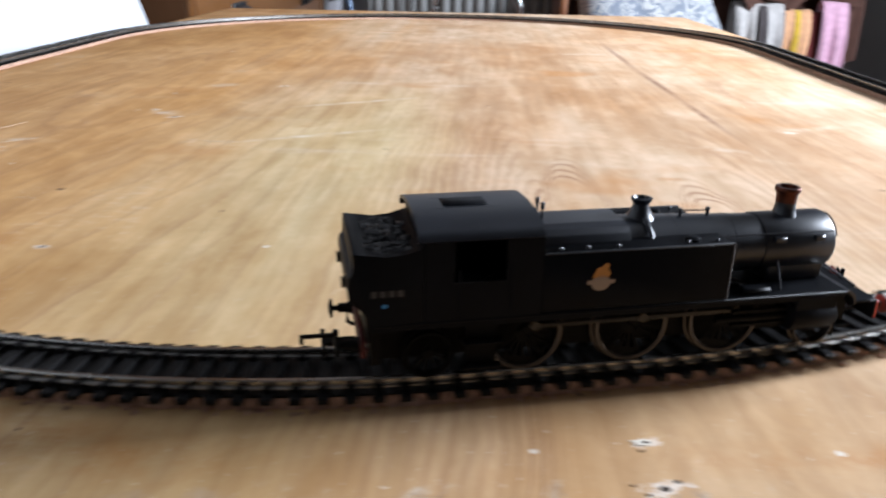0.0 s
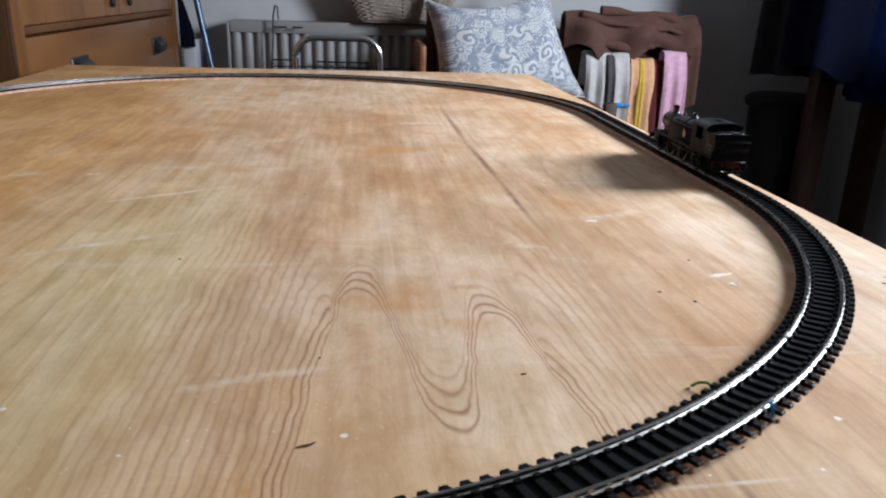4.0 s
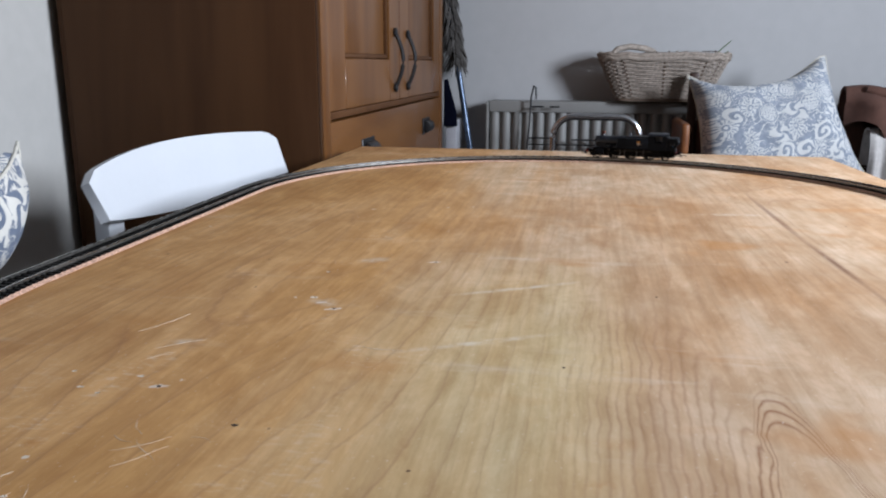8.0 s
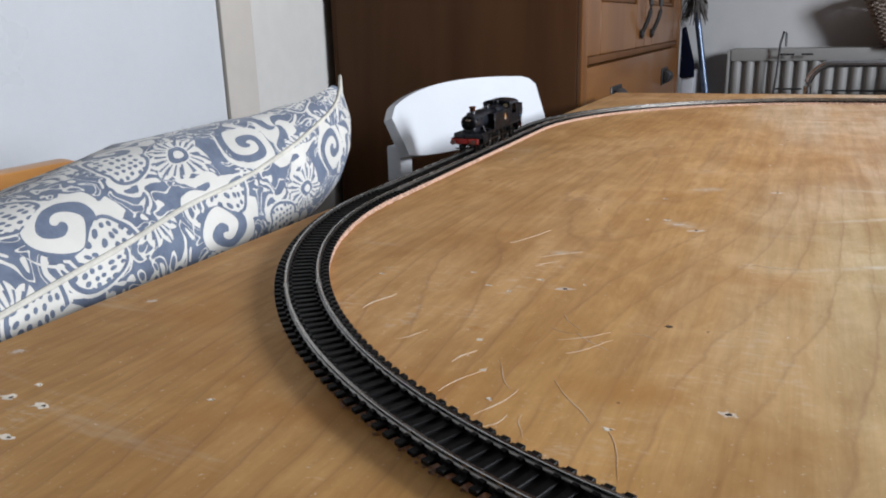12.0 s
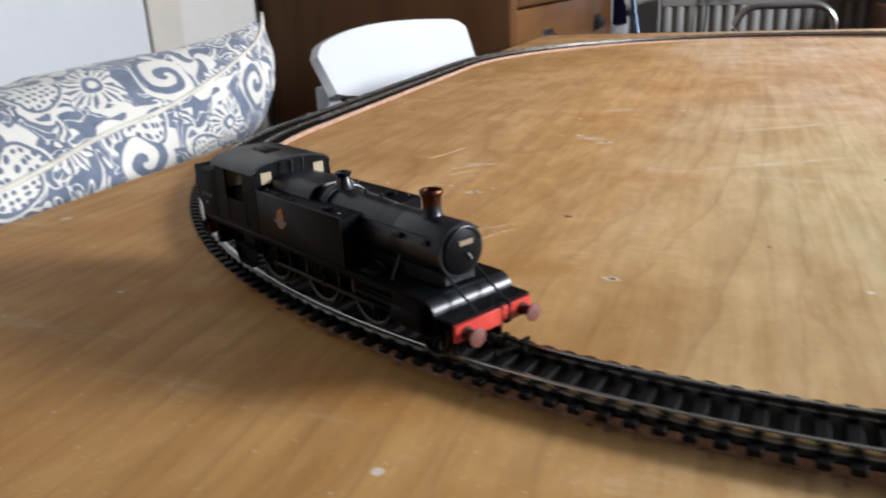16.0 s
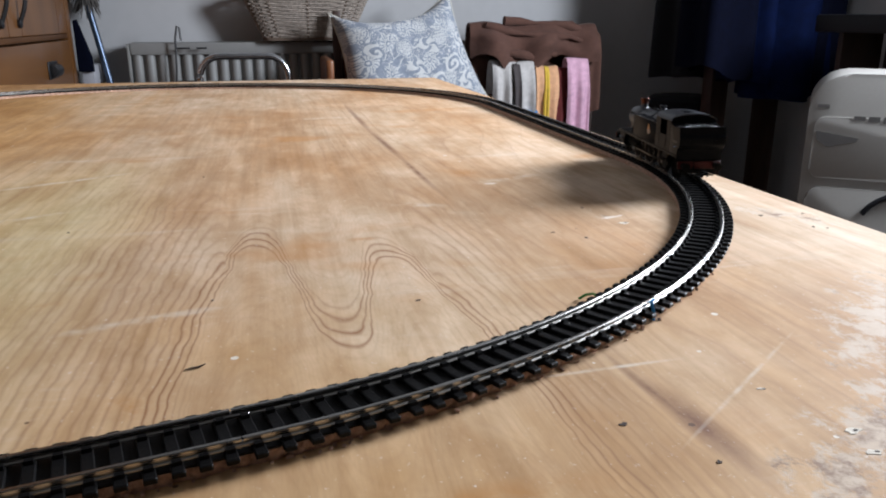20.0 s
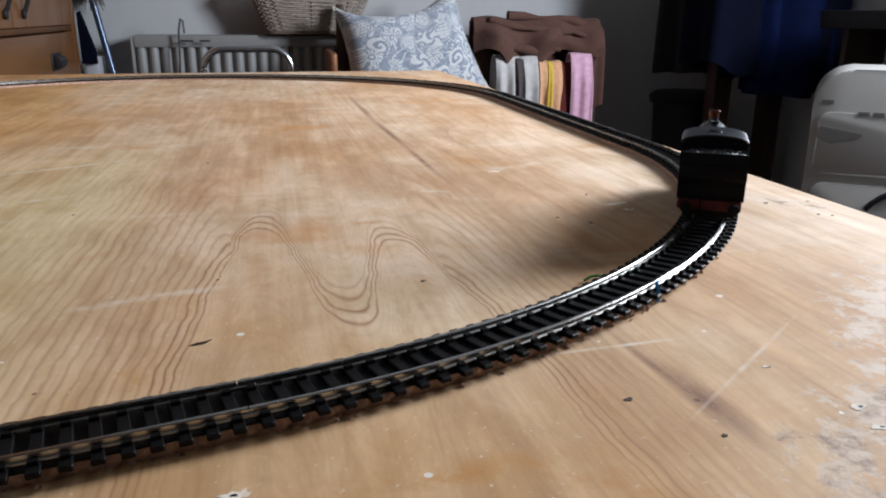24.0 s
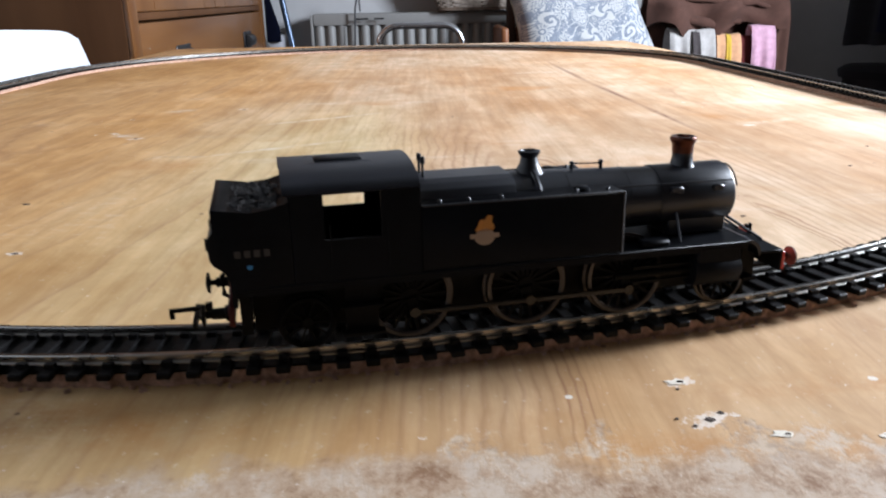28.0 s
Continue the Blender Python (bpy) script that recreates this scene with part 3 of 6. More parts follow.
PIPING = cloth("cream piping", (0.50, 0.48, 0.42))
BROWN_CLOTH = cloth("brown blanket", (0.095, 0.048, 0.036), 0.95, 40.0)
PINK_CLOTH = cloth("pink towel", (0.60, 0.36, 0.46))
GREY_CLOTH = cloth("grey blanket", (0.47, 0.45, 0.43))
DARK_GREY = cloth("dark stripe cloth", (0.07, 0.06, 0.06))
ORANGE_CLOTH = cloth("peach cloth", (0.64, 0.36, 0.20))
YELLOW_CLOTH = cloth("yellow cloth", (0.62, 0.42, 0.06))
MAROON_CLOTH = cloth("maroon cloth", (0.12, 0.025, 0.025))
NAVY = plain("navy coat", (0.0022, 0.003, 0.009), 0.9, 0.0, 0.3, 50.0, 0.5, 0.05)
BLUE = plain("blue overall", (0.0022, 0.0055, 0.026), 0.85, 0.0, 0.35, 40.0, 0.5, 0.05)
BLACK_CLOTH = cloth("black coat", (0.008, 0.008, 0.010))
DARK_WOOD = wood("dark stained wood", (0.045, 0.022, 0.014), (0.025, 0.012, 0.008), "z", 1.5, 0.5)
ORANGE_WOOD = wood("varnished beech", (0.60, 0.30, 0.085), (0.46, 0.20, 0.05), "y", 2.0, 0.35, 0.6, 0.2)
RUST_WOOD = wood("red-brown arm wood", (0.22, 0.085, 0.03), (0.13, 0.045, 0.017), "y", 2.0, 0.4, 0.6, 0.1)
SLATE = plain("dark worktop", (0.008, 0.008, 0.010), 0.5, 0.0, 0.2, 30.0, 0.05, 0.2)
APPLIANCE = plain("ageing white appliance", (0.30, 0.288, 0.265), 0.4, 0.0, 0.05, 14.0, 0.02)
INK = plain("grey print and recess shade", (0.10, 0.095, 0.09), 0.5, 0.0, 0.1, 60.0, 0.0)
MOP_GREY = cloth("grey duster fibres", (0.10, 0.092, 0.085))
TUBE_BLUE = plain("blue-grey tube", (0.065, 0.09, 0.135), 0.3, 0.6, 0.1, 40.0, 0.02)
CLIP_BLUE = plain("blue plastic", (0.03, 0.22, 0.52), 0.4, 0.0, 0.1, 100.0, 0.0)
CLIP_GREEN = plain("green wire", (0.05, 0.25, 0.04), 0.4, 0.0, 0.1, 100.0, 0.0)
SCUFF = plain("scratched varnish", (0.66, 0.53, 0.39), 0.75, 0.0, 0.2, 300.0, 0.2)
CHALK = plain("bare scuffed wood", (0.76, 0.68, 0.56), 0.8, 0.0, 0.15, 300.0, 0.3)
HOLE = plain("screw hole", (0.05, 0.03, 0.02), 0.9, 0.0, 0.3, 300.0, 0.3)
BAG_WHITE = plain("grubby white paper", (0.34, 0.34, 0.36), 0.7, 0.0, 0.1, 20.0, 0.2, 0.2)
PIER_CREAM = plain("cream plaster", (0.43, 0.42, 0.395), 0.85, 0.0, 0.06, 4.0, 0.1)
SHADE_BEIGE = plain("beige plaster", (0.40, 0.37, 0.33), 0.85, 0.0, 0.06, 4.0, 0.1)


# ---- mesh helpers ----
def mesh(bm, name, mat, smooth=None):
    """Turns a bmesh into mesh data; smooth: the angle under which edges are shaded round."""
    bmesh.ops.recalc_face_normals(bm, faces=bm.faces[:])
    data = bpy.data.meshes.new(name)
    bm.to_mesh(data)
    bm.free()
    if mat:
        data.materials.append(mat)
    if smooth:
        data.shade_smooth()
        data.set_sharp_from_angle(angle=radians(smooth))
    return data


def part(name, bm, mat, parent=None, label="", smooth=40, m=None):
    ob = new(name, mesh(bm, name, mat, smooth))
    if parent:
        ob.parent = parent
    if m is not None:
        ob.matrix_basis = m
    if label:
        ob["label"] = label
    return ob


def thing(name, label, category, group="", place=None, kind=""):
    ob = new(name)
    ob.empty_display_size = 0.05
    if place is not None:
        ob.matrix_basis = place
    return tagged(ob, label, category, group, kind)


def add_box(bm, x0, x1, y0, y1, z0, z1, bevel=0.0, segments=2, m=None):
    got = bmesh.ops.create_cube(bm, size=1)
    vs = got["verts"]
    for v in vs:
        v.co = Vector((x0 + (v.co.x + 0.5) * (x1 - x0), y0 + (v.co.y + 0.5) * (y1 - y0), z0 + (v.co.z + 0.5) * (z1 - z0)))
    if bevel:
        edges = list({e for v in vs for e in v.link_edges})
        out = bmesh.ops.bevel(bm, geom=edges, offset=bevel, segments=segments, profile=0.6, affect="EDGES")
        vs = list({v for f in out["faces"] for v in f.verts} | {v for v in vs if v.is_valid})
    if m is not None:
        for v in vs:
            v.co = m @ v.co
    return vs


def box(x0, x1, y0, y1, z0, z1, bevel=0.0, segments=2):
    bm = bmesh.new()
    add_box(bm, x0, x1, y0, y1, z0, z1, bevel, segments)
    return bm


def lathe(profile, sides=24, axis="z", bm=None, m=None, turn=2 * math.pi, caps=True):
    """Turns a profile of (radius, height) round an axis."""
    bm = bm or bmesh.new()
    rings = []
    for r, h in profile:
        ring = []
        for k in range(sides):
            a = turn * k / sides
            p = Vector((r * math.cos(a), r * math.sin(a), h))
            if axis == "x":
                p = Vector((p.z, p.x, p.y))
            elif axis == "y":
                p = Vector((p.x, p.z, p.y))
            ring.append(bm.verts.new(m @ p if m is not None else p))
        rings.append(ring)
    for a, b in zip(rings, rings[1:]):
        for k in range(sides):
            bm.faces.new((a[k], a[(k + 1) % sides], b[(k + 1) % sides], b[k]))
    for ring in (rings[0], rings[-1]) if caps else ():
        bm.faces.new(ring)
    return bm


def tube(points, radius, sides=8, bm=None, closed=False):
    """A round bar along points; radius may be one number or one a point."""
    bm = bm or bmesh.new()
    pts = [Vector(p) for p in points]
    rings, up = [], Vector((0, 0, 1))
    for k, p in enumerate(pts):
        a = pts[k - 1] if k or closed else p
        b = pts[(k + 1) % len(pts)] if k < len(pts) - 1 or closed else p
        t = (b - a).normalized()
        side = t.cross(up)
        if side.length < 0.05:
            side = t.cross(Vector((1, 0, 0)))
        side.normalize()
        other = side.cross(t)
        r = radius[k] if isinstance(radius, (list, tuple)) else radius
        rings.append([bm.verts.new(p + r * (math.cos(2 * math.pi * j / sides) * side + math.sin(2 * math.pi * j / sides) * other)) for j in range(sides)])
    pairs = list(zip(rings, rings[1:])) + ([(rings[-1], rings[0])] if closed else [])
    for a, b in pairs:
        for j in range(sides):
            bm.faces.new((a[j], a[(j + 1) % sides], b[(j + 1) % sides], b[j]))
    if not closed:
        bm.faces.new(rings[0]), bm.faces.new(rings[-1])
    return bm


def slab(outline, z0, z1, bm=None, axis="z", bevel=0.0):
    """A flat outline drawn out from z0 to z1 along an axis."""
    bm = bm or bmesh.new()

    def at(p, h):
        return {"z": Vector((p[0], p[1], h)), "y": Vector((p[0], h, p[1])), "x": Vector((h, p[0], p[1]))}[axis]

    lo = [bm.verts.new(at(p, z0)) for p in outline]
    hi = [bm.verts.new(at(p, z1)) for p in outline]
    made = [bm.faces.new(lo), bm.faces.new(hi)]
    for k in range(len(outline)):
        j = (k + 1) % len(outline)
        made.append(bm.faces.new((lo[k], lo[j], hi[j], hi[k])))
    if bevel:
        edges = list({e for v in lo + hi for e in v.link_edges})
        bmesh.ops.bevel(bm, geom=edges, offset=bevel, segments=2, profile=0.6, affect="EDGES")
    return bm


def rounded(w, h, r, n=6, cx=0.0, cy=0.0):
    """The outline of a rectangle with round corners."""
    out = []
    for sx, sy, a0 in ((1, 1, 0), (-1, 1, 90), (-1, -1, 180), (1, -1, 270)):
        for k in range(n + 1):
            a = radians(a0 + 90 * k / n)
            out.append((cx + sx * (w / 2 - r) + r * math.cos(a), cy + sy * (h / 2 - r) + r * math.sin(a)))
    return out


def sheet(fn, nu, nv, thick=0.0):
    """A grid of faces over fn(u, v), u and v from 0 to 1; thick: drawn out along the normals."""
    bm = bmesh.new()
    vs = [[bm.verts.new(fn(i / nu, j / nv)) for j in range(nv + 1)] for i in range(nu + 1)]
    for i in range(nu):
        for j in range(nv):
            bm.faces.new((vs[i][j], vs[i + 1][j], vs[i + 1][j + 1], vs[i][j + 1]))
    if thick:
        bmesh.ops.recalc_face_normals(bm, faces=bm.faces[:])
        bmesh.ops.solidify(bm, geom=bm.faces[:], thickness=thick)
    return bm

# ---- the room ----
TOP = 0.75
ROOM = dict(x0=-1.03, x1=1.96, y0=-2.3, y1=2.10, z1=2.42)


def structure(name, bm, mat, label, smooth=None):
    return tagged(part(name, bm, mat, None, "", smooth), label, name.split("_")[0], "", "structure")


def build_room():
    x0, x1, y0, y1, z1 = (ROOM[k] for k in ("x0", "x1", "y0", "y1", "z1"))
    structure("floor", box(x0 - 0.1, x1 + 0.1, y0 - 0.1, y1 + 0.1, -0.1, 0.0), CARPET, "plain brown carpeted floor")
    structure("ceiling", box(x0 - 0.1, x1 + 0.1, y0 - 0.1, y1 + 0.1, z1, z1 + 0.1), CEIL, "plain unseen ceiling, darkened to cut bounce light")
    structure("wall_north", box(x0 - 0.1, x1 + 0.1, y1, y1 + 0.12, 0, z1), WALL, "off-white painted wall behind the radiator")
    # left wall
    structure("wall_west", box(x0 - 0.12, x0, y0, y1, 0, z1), WALL_WHITE, "white painted side wall")
    structure("wall_pier", box(x0, -1.0, 0.345, y1, 0, z1), PIER_CREAM, "cream painted pier between door and wardrobe")
    # right wall with its window
    bm = bmesh.new()
    ya, yb, za, zb = WIN_Y - WIN_W / 2, WIN_Y + WIN_W / 2, WIN_Z - WIN_H / 2, WIN_Z + WIN_H / 2
    for c in ((y0, ya, 0, z1), (yb, y1, 0, z1), (ya, yb, 0, za), (ya, yb, zb, z1)):
        add_box(bm, x1, x1 + 0.12, *c)
    structure("wall_east", bm, WALL, "painted side wall around a window")
    structure("wall_south", box(x0, x1, y0 - 0.12, y0, 0, z1), WALL_DARK, "plain unseen wall, darkened to cut fill light")
    for name, m, w, h in (("window_1", pose(x1 + 0.07, WIN_Y, WIN_Z, 0, 0, 90), WIN_W, WIN_H),):
        win = thing(name, "white framed window letting daylight in", "window", "", m, "structure")
        bm = bmesh.new()
        for a in (-w / 2 + 0.025, 0, w / 2 - 0.025):
            add_box(bm, a - 0.025, a + 0.025, -0.02, 0.02, -h / 2, h / 2, 0.003)
        for a in (-h / 2 + 0.025, h / 2 - 0.025):
            add_box(bm, -w / 2, w / 2, -0.024, 0.024, a - 0.025, a + 0.025, 0.003)
        part("window_frame", bm, GLOSS_WHITE, win)
    # a white flush door and its plaster reveal on the left wall
    door = thing("door_1", "closed white flush door in the side wall", "door", "", None, "structure")
    part("door_leaf", box(x0 + 0.002, x0 + 0.030, -0.46, 0.336, 0.004, 2.02, 0.003), GLOSS_WHITE, door)
    part("door_frame", box(x0 + 0.002, -0.994, 0.338, 0.421, 0.0, 2.1, 0.003), SHADE_BEIGE, door, "scuffed beige door frame")
    part("door_frame", box(x0 + 0.002, x0 + 0.012, -0.55, -0.463, 0.0, 2.1, 0.002), SHADE_BEIGE, door, "beige door frame")


build_room()


# ---- the plywood board on its frame ----
BX0, BX1, BY0, BY1 = -0.414, 0.446, -0.700, 0.762


def build_board():
    board = thing("plywood_table", "pale varnished plywood board table with scuffs and screw holes", "table")
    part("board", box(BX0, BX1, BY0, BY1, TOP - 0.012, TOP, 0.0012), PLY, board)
    for c in ((BX0 + 0.004, BX0 + 0.030, BY0 + 0.004, BY1 - 0.004), (BX1 - 0.030, BX1 - 0.004, BY0 + 0.004, BY1 - 0.004)):
        part("rail", box(*c, TOP - 0.058, TOP - 0.0122, 0.002), DARK_WOOD, board)
    for y in (BY0 + 0.004, 0.05, BY1 - 0.030):
        part("cross_rail", box(BX0 + 0.031, BX1 - 0.031, y, y + 0.026, TOP - 0.058, TOP - 0.0122, 0.002), DARK_WOOD, board)
    for x in (BX0 + 0.032, BX1 - 0.077):
        for y in (BY0 + 0.033, BY1 - 0.078):
            part("leg", box(x, x + 0.045, y, y + 0.045, 0, TOP - 0.0125, 0.003), DARK_WOOD, board)
    return board


build_board()

# ---- the oval of track: four straights joined by four curves ----
CORNERS = [(0.4114, -0.4948), (0.4175, 0.6085), (-0.4114, 0.6018), (-0.3797, -0.673)]
RADII = [0.3954, 0.3837, 0.3996, 0.3694]


def centreline():
    """Pieces of the oval, counterclockwise: ('arc', centre, radius, a0, a1) and ('line', p, q)."""
    arcs = []
    for k in range(4):
        a, b, c = (Vector(CORNERS[(k + d) % 4]) for d in (-1, 0, 1))
        u, v = (a - b).normalized(), (c - b).normalized()
        half = u.angle(v) / 2
        r = RADII[k]
        centre = b + (u + v).normalized() * (r / math.sin(half))
        p, q = b + u * (r / math.tan(half)) - centre, b + v * (r / math.tan(half)) - centre
        a0, a1 = math.atan2(p.y, p.x), math.atan2(q.y, q.x)
        a1 = a0 + (a1 - a0 + math.pi) % (2 * math.pi) - math.pi
        arcs.append(("arc", centre, r, a0, a1))
    out = []
    for k, arc in enumerate(arcs):
        out.append(arc)
        _, c, r, _, a1 = arc
        _, d, s, b0, _ = arcs[(k + 1) % 4]
        out.append(("line", c + r * Vector((math.cos(a1), math.sin(a1))), d + s * Vector((math.cos(b0), math.sin(b0)))))
    return out


PIECES = centreline()


def piece_length(p):
    return abs(p[4] - p[3]) * p[2] if p[0] == "arc" else (p[2] - p[1]).length


LAP = sum(piece_length(p) for p in PIECES)


def on_track(s):
    """The point and the heading (radians from +x) at s metres along the oval."""
    s = s % LAP
    for p in PIECES:
        n = piece_length(p)
        if s <= n:
            break
        s -= n
    if p[0] == "arc":
        a = p[3] + (p[4] - p[3]) * s / n
        return p[1] + p[2] * Vector((math.cos(a), math.sin(a))), a + math.pi / 2
    d = (p[2] - p[1]) / n
    return p[1] + d * s, math.atan2(d.y, d.x)


CORK_T, SLEEPER_T, RAIL_TOP = 0.0034, 0.0018, 0.0077


def ribbon(s0, s1, section, step=0.012, wobble=0.0, seed=0):
    """Draws a cross-section (offset to the outer side, height) along the track."""
    rng = random.Random(seed)
    count = max(2, round((s1 - s0) / step))
    bm, rings = bmesh.new(), []
    for k in range(count + 1):
        p, h = on_track(s0 + (s1 - s0) * k / count)
        out = Vector((math.sin(h), -math.cos(h)))
        ring = []
        for o, z in section:
            o += rng.uniform(-wobble, wobble)
            ring.append(bm.verts.new((p.x + out.x * o, p.y + out.y * o, TOP + z)))
        rings.append(ring)
    n = len(section)
    for a, b in zip(rings, rings[1:]):
        for j in range(n):
            bm.faces.new((a[j], a[(j + 1) % n], b[(j + 1) % n], b[j]))
    bm.faces.new(rings[0]), bm.faces.new(rings[-1])
    return bm


def sleeper_mesh():
    """One moulded sleeper with the four spike clusters that hold the rails."""
    bm = bmesh.new()
    add_box(bm, -0.0017, 0.0017, -0.0144, 0.0144, 0, SLEEPER_T, 0.0003, 1)
    for y in (-0.00825, 0.00825):
        for d in (-0.0021, 0.0021):
            add_box(bm, -0.0012, 0.0012, y + d - 0.0008, y + d + 0.0008, SLEEPER_T - 0.0004, SLEEPER_T + 0.0012)
    return mesh(bm, "sleeper", SLEEPER)


def build_track():
    sleeper = sleeper_mesh()
    base = CORK_T + SLEEPER_T
    foot, head = 0.0011, 0.00072
    count = 14
    for k in range(count):
        s0, s1 = LAP * k / count, LAP * (k + 1) / count
        piece = thing("track_section", "black-sleepered model railway track with bright rails on brown cork", "model track", "oval of track")
        part("cork_strip", ribbon(s0, s1, [(-0.0138, 0.0), (0.0104, 0.0), (0.0107, CORK_T * 0.55), (0.0105, CORK_T), (-0.0130, CORK_T), (-0.0136, CORK_T * 0.55)], 0.0016, 0.0006, k), CORK, piece, "crumbling brown cork", None)
        part("sleeper_web", ribbon(s0, s1, [(-0.0128, CORK_T), (0.0104, CORK_T), (0.0104, CORK_T + 0.0006), (-0.0128, CORK_T + 0.0006)], 0.012), SLEEPER, piece, "black web under the sleepers", None)
        for side in (-0.00825, 0.00825):
            low, up = base + 0.0008, RAIL_TOP - 0.0010
            web = [(side - foot, base), (side + foot, base), (side + foot, base + 0.0004), (side + 0.0004, low), (side + 0.0004, up), (side - 0.0004, up), (side - 0.0004, low), (side - foot, base + 0.0004)]
            rail = part("rail", ribbon(s0 + 0.0002, s1 - 0.0002, [(side - head, up), (side + head, up), (side + head, RAIL_TOP - 0.0003), (side + head * 0.7, RAIL_TOP), (side - head * 0.7, RAIL_TOP), (side - head, RAIL_TOP - 0.0003)], 0.008), RAIL, piece, "worn nickel-silver rail head", 30)
            part("rail_web", ribbon(s0 + 0.0002, s1 - 0.0002, web, 0.008), RAIL_WEB, rail, "grimy dark rail web", 30)
            p, h = on_track(s0 + 0.0001)
            # joiner at the start of each section
            bm = bmesh.new()
            add_box(bm, -0.005, 0.005, -0.0014, 0.0014, base + 0.0001, base + 0.0012, 0.0003, 1)
            q = p + Vector((math.sin(h), -math.cos(h))) * side
            part("rail_joiner", bm, STEEL, piece, "", None, pose(q.x, q.y, TOP, 0, 0, math.degrees(h)))
        if k < 3 or k > 11:
            rng, bm = random.Random(k), bmesh.new()
            for j in range(70):
                p, h = on_track(rng.uniform(s0, s1))
                o = rng.choice((-0.0138, 0.0112, 0.0112)) + 0.0022 * rng.random() ** 2
                r = rng.uniform(0.0003, 0.0008)
                q = Matrix.Translation((p.x + math.sin(h) * o, p.y - math.cos(h) * o, TOP + r * 0.6)) @ Matrix.Rotation(rng.uniform(0, 3), 4, "Z") @ Matrix.Rotation(rng.uniform(0, 3), 4, "X")
                add_box(bm, -r, r * rng.uniform(0.5, 1), -r, r * rng.uniform(0.5, 1), -r * 0.6, r * 0.6, 0, 1, q)
            tagged(part("cork_crumb", bm, CORK, piece, "loose brown cork crumbs", None), kind="stuff")
        n = round((s1 - s0) / (0.0075 if k < 3 else 0.0068))
        near = k < 4 or k >= 11
        rest = bmesh.new()
        for j in range(n):
            p, h = on_track(s0 + (s1 - s0) * (j + 0.5) / n)
            m = pose(p.x, p.y, TOP + CORK_T + 0.00005, 0, 0, math.degrees(h) + random.uniform(-0.8, 0.8))
            if near:
                ob = new("sleeper", sleeper)
                ob.parent = piece
                ob.matrix_basis = m
            else:
                add_box(rest, -0.0017, 0.0017, -0.0144, 0.0144, 0, SLEEPER_T, 0, 1, m)
        if near:
            rest.free()
        else:
            tagged(part("sleeper_run", rest, SLEEPER, piece, "", None), kind="stuff")


build_track()

# ---- the tank engine (millimetres, x towards the chimney, z from the rail tops) ----
MM, MMX, MMZ = 0.00093, 0.001, 0.000898
DRIVERS = (32, 5, -24.5)
DRIVER_R, PONY_R, THROW = 0.0104, 0.0064, 0.0036


def along(x):
    """The cab and bunker are drawn out behind the tanks, the front end is short."""
    if x > 50:
        return 50 + (x - 50) * 0.86
    return x if x > -22 else -22 + (x + 22) * 1.12


def mm(bm):
    for v in bm.verts:
        v.co.x = along(v.co.x)
    bmesh.ops.scale(bm, vec=(MMX, MM, MMZ), verts=bm.verts[:])
    return bm


def boxes(*cs, bevel=0.0):
    bm = bmesh.new()
    for c in cs:
        add_box(bm, *c, bevel, 1 if bevel else 2)
    return mm(bm)


def spoked_wheel(name, parent, x, y, r, spokes, label):
    """A tyre with its flange, spokes and hub; the flange faces the middle of the track."""
    side = 1 if y > 0 else -1
    wheel = part(name, lathe([(r * 0.86, -1.2 * side * MM), (r * 0.93, -1.2 * side * MM), (r + 0.0007, -1.25 * side * MM), (r + 0.0007, -0.7 * side * MM), (r, -0.55 * side * MM),
                              (r * 0.992, 1.25 * side * MM), (r * 0.93, 1.3 * side * MM), (r * 0.88, 0.9 * side * MM), (r * 0.86, -1.2 * side * MM)], 40, "y", None, None, 2 * math.pi, False), TYRE if x > -0.045 else SOOT, parent, label)
    wheel.data.name = name
    bm = bmesh.new()
    add_box(bm, -0.0001, 0.0001, -0.0001, 0.0001, -0.0001, 0.0001)
    lathe([(r * 0.22, -0.9 * MM), (r * 0.22, 1.2 * MM), (r * 0.12, 1.5 * MM)], 16, "y", bm)
    for k in range(spokes):
        add_box(bm, r * 0.18, r * 0.88, -0.45 * MM, 0.45 * MM, -0.034 * r, 0.034 * r, 0, 2, Matrix.Rotation(2 * math.pi * k / spokes, 4, "Y"))
    if spokes > 12:
        add_box(bm, 0, THROW + 0.0014, 0.1 * side * MM, 1.3 * side * MM, -0.0016, 0.0016, 0.0004, 1)
        a = Matrix.Rotation(radians(150), 4, "Y")
        add_box(bm, r * 0.64, r * 0.875, -0.5 * MM, 0.6 * MM, -0.45 * r, 0.45 * r, 0, 2, a)
    part("spokes", bm, SOOT, wheel, "dark wheel centre with fine spokes")
    wheel.matrix_basis = Matrix.Translation((x, y, r))
    return wheel


def arch(w, spring, rise, n=14):
    """Points over an arched roof from +w/2 to -w/2."""
    return [(w / 2 * math.cos(math.pi * k / n), spring + rise * math.sin(math.pi * k / n) ** 0.8) for k in range(n + 1)]


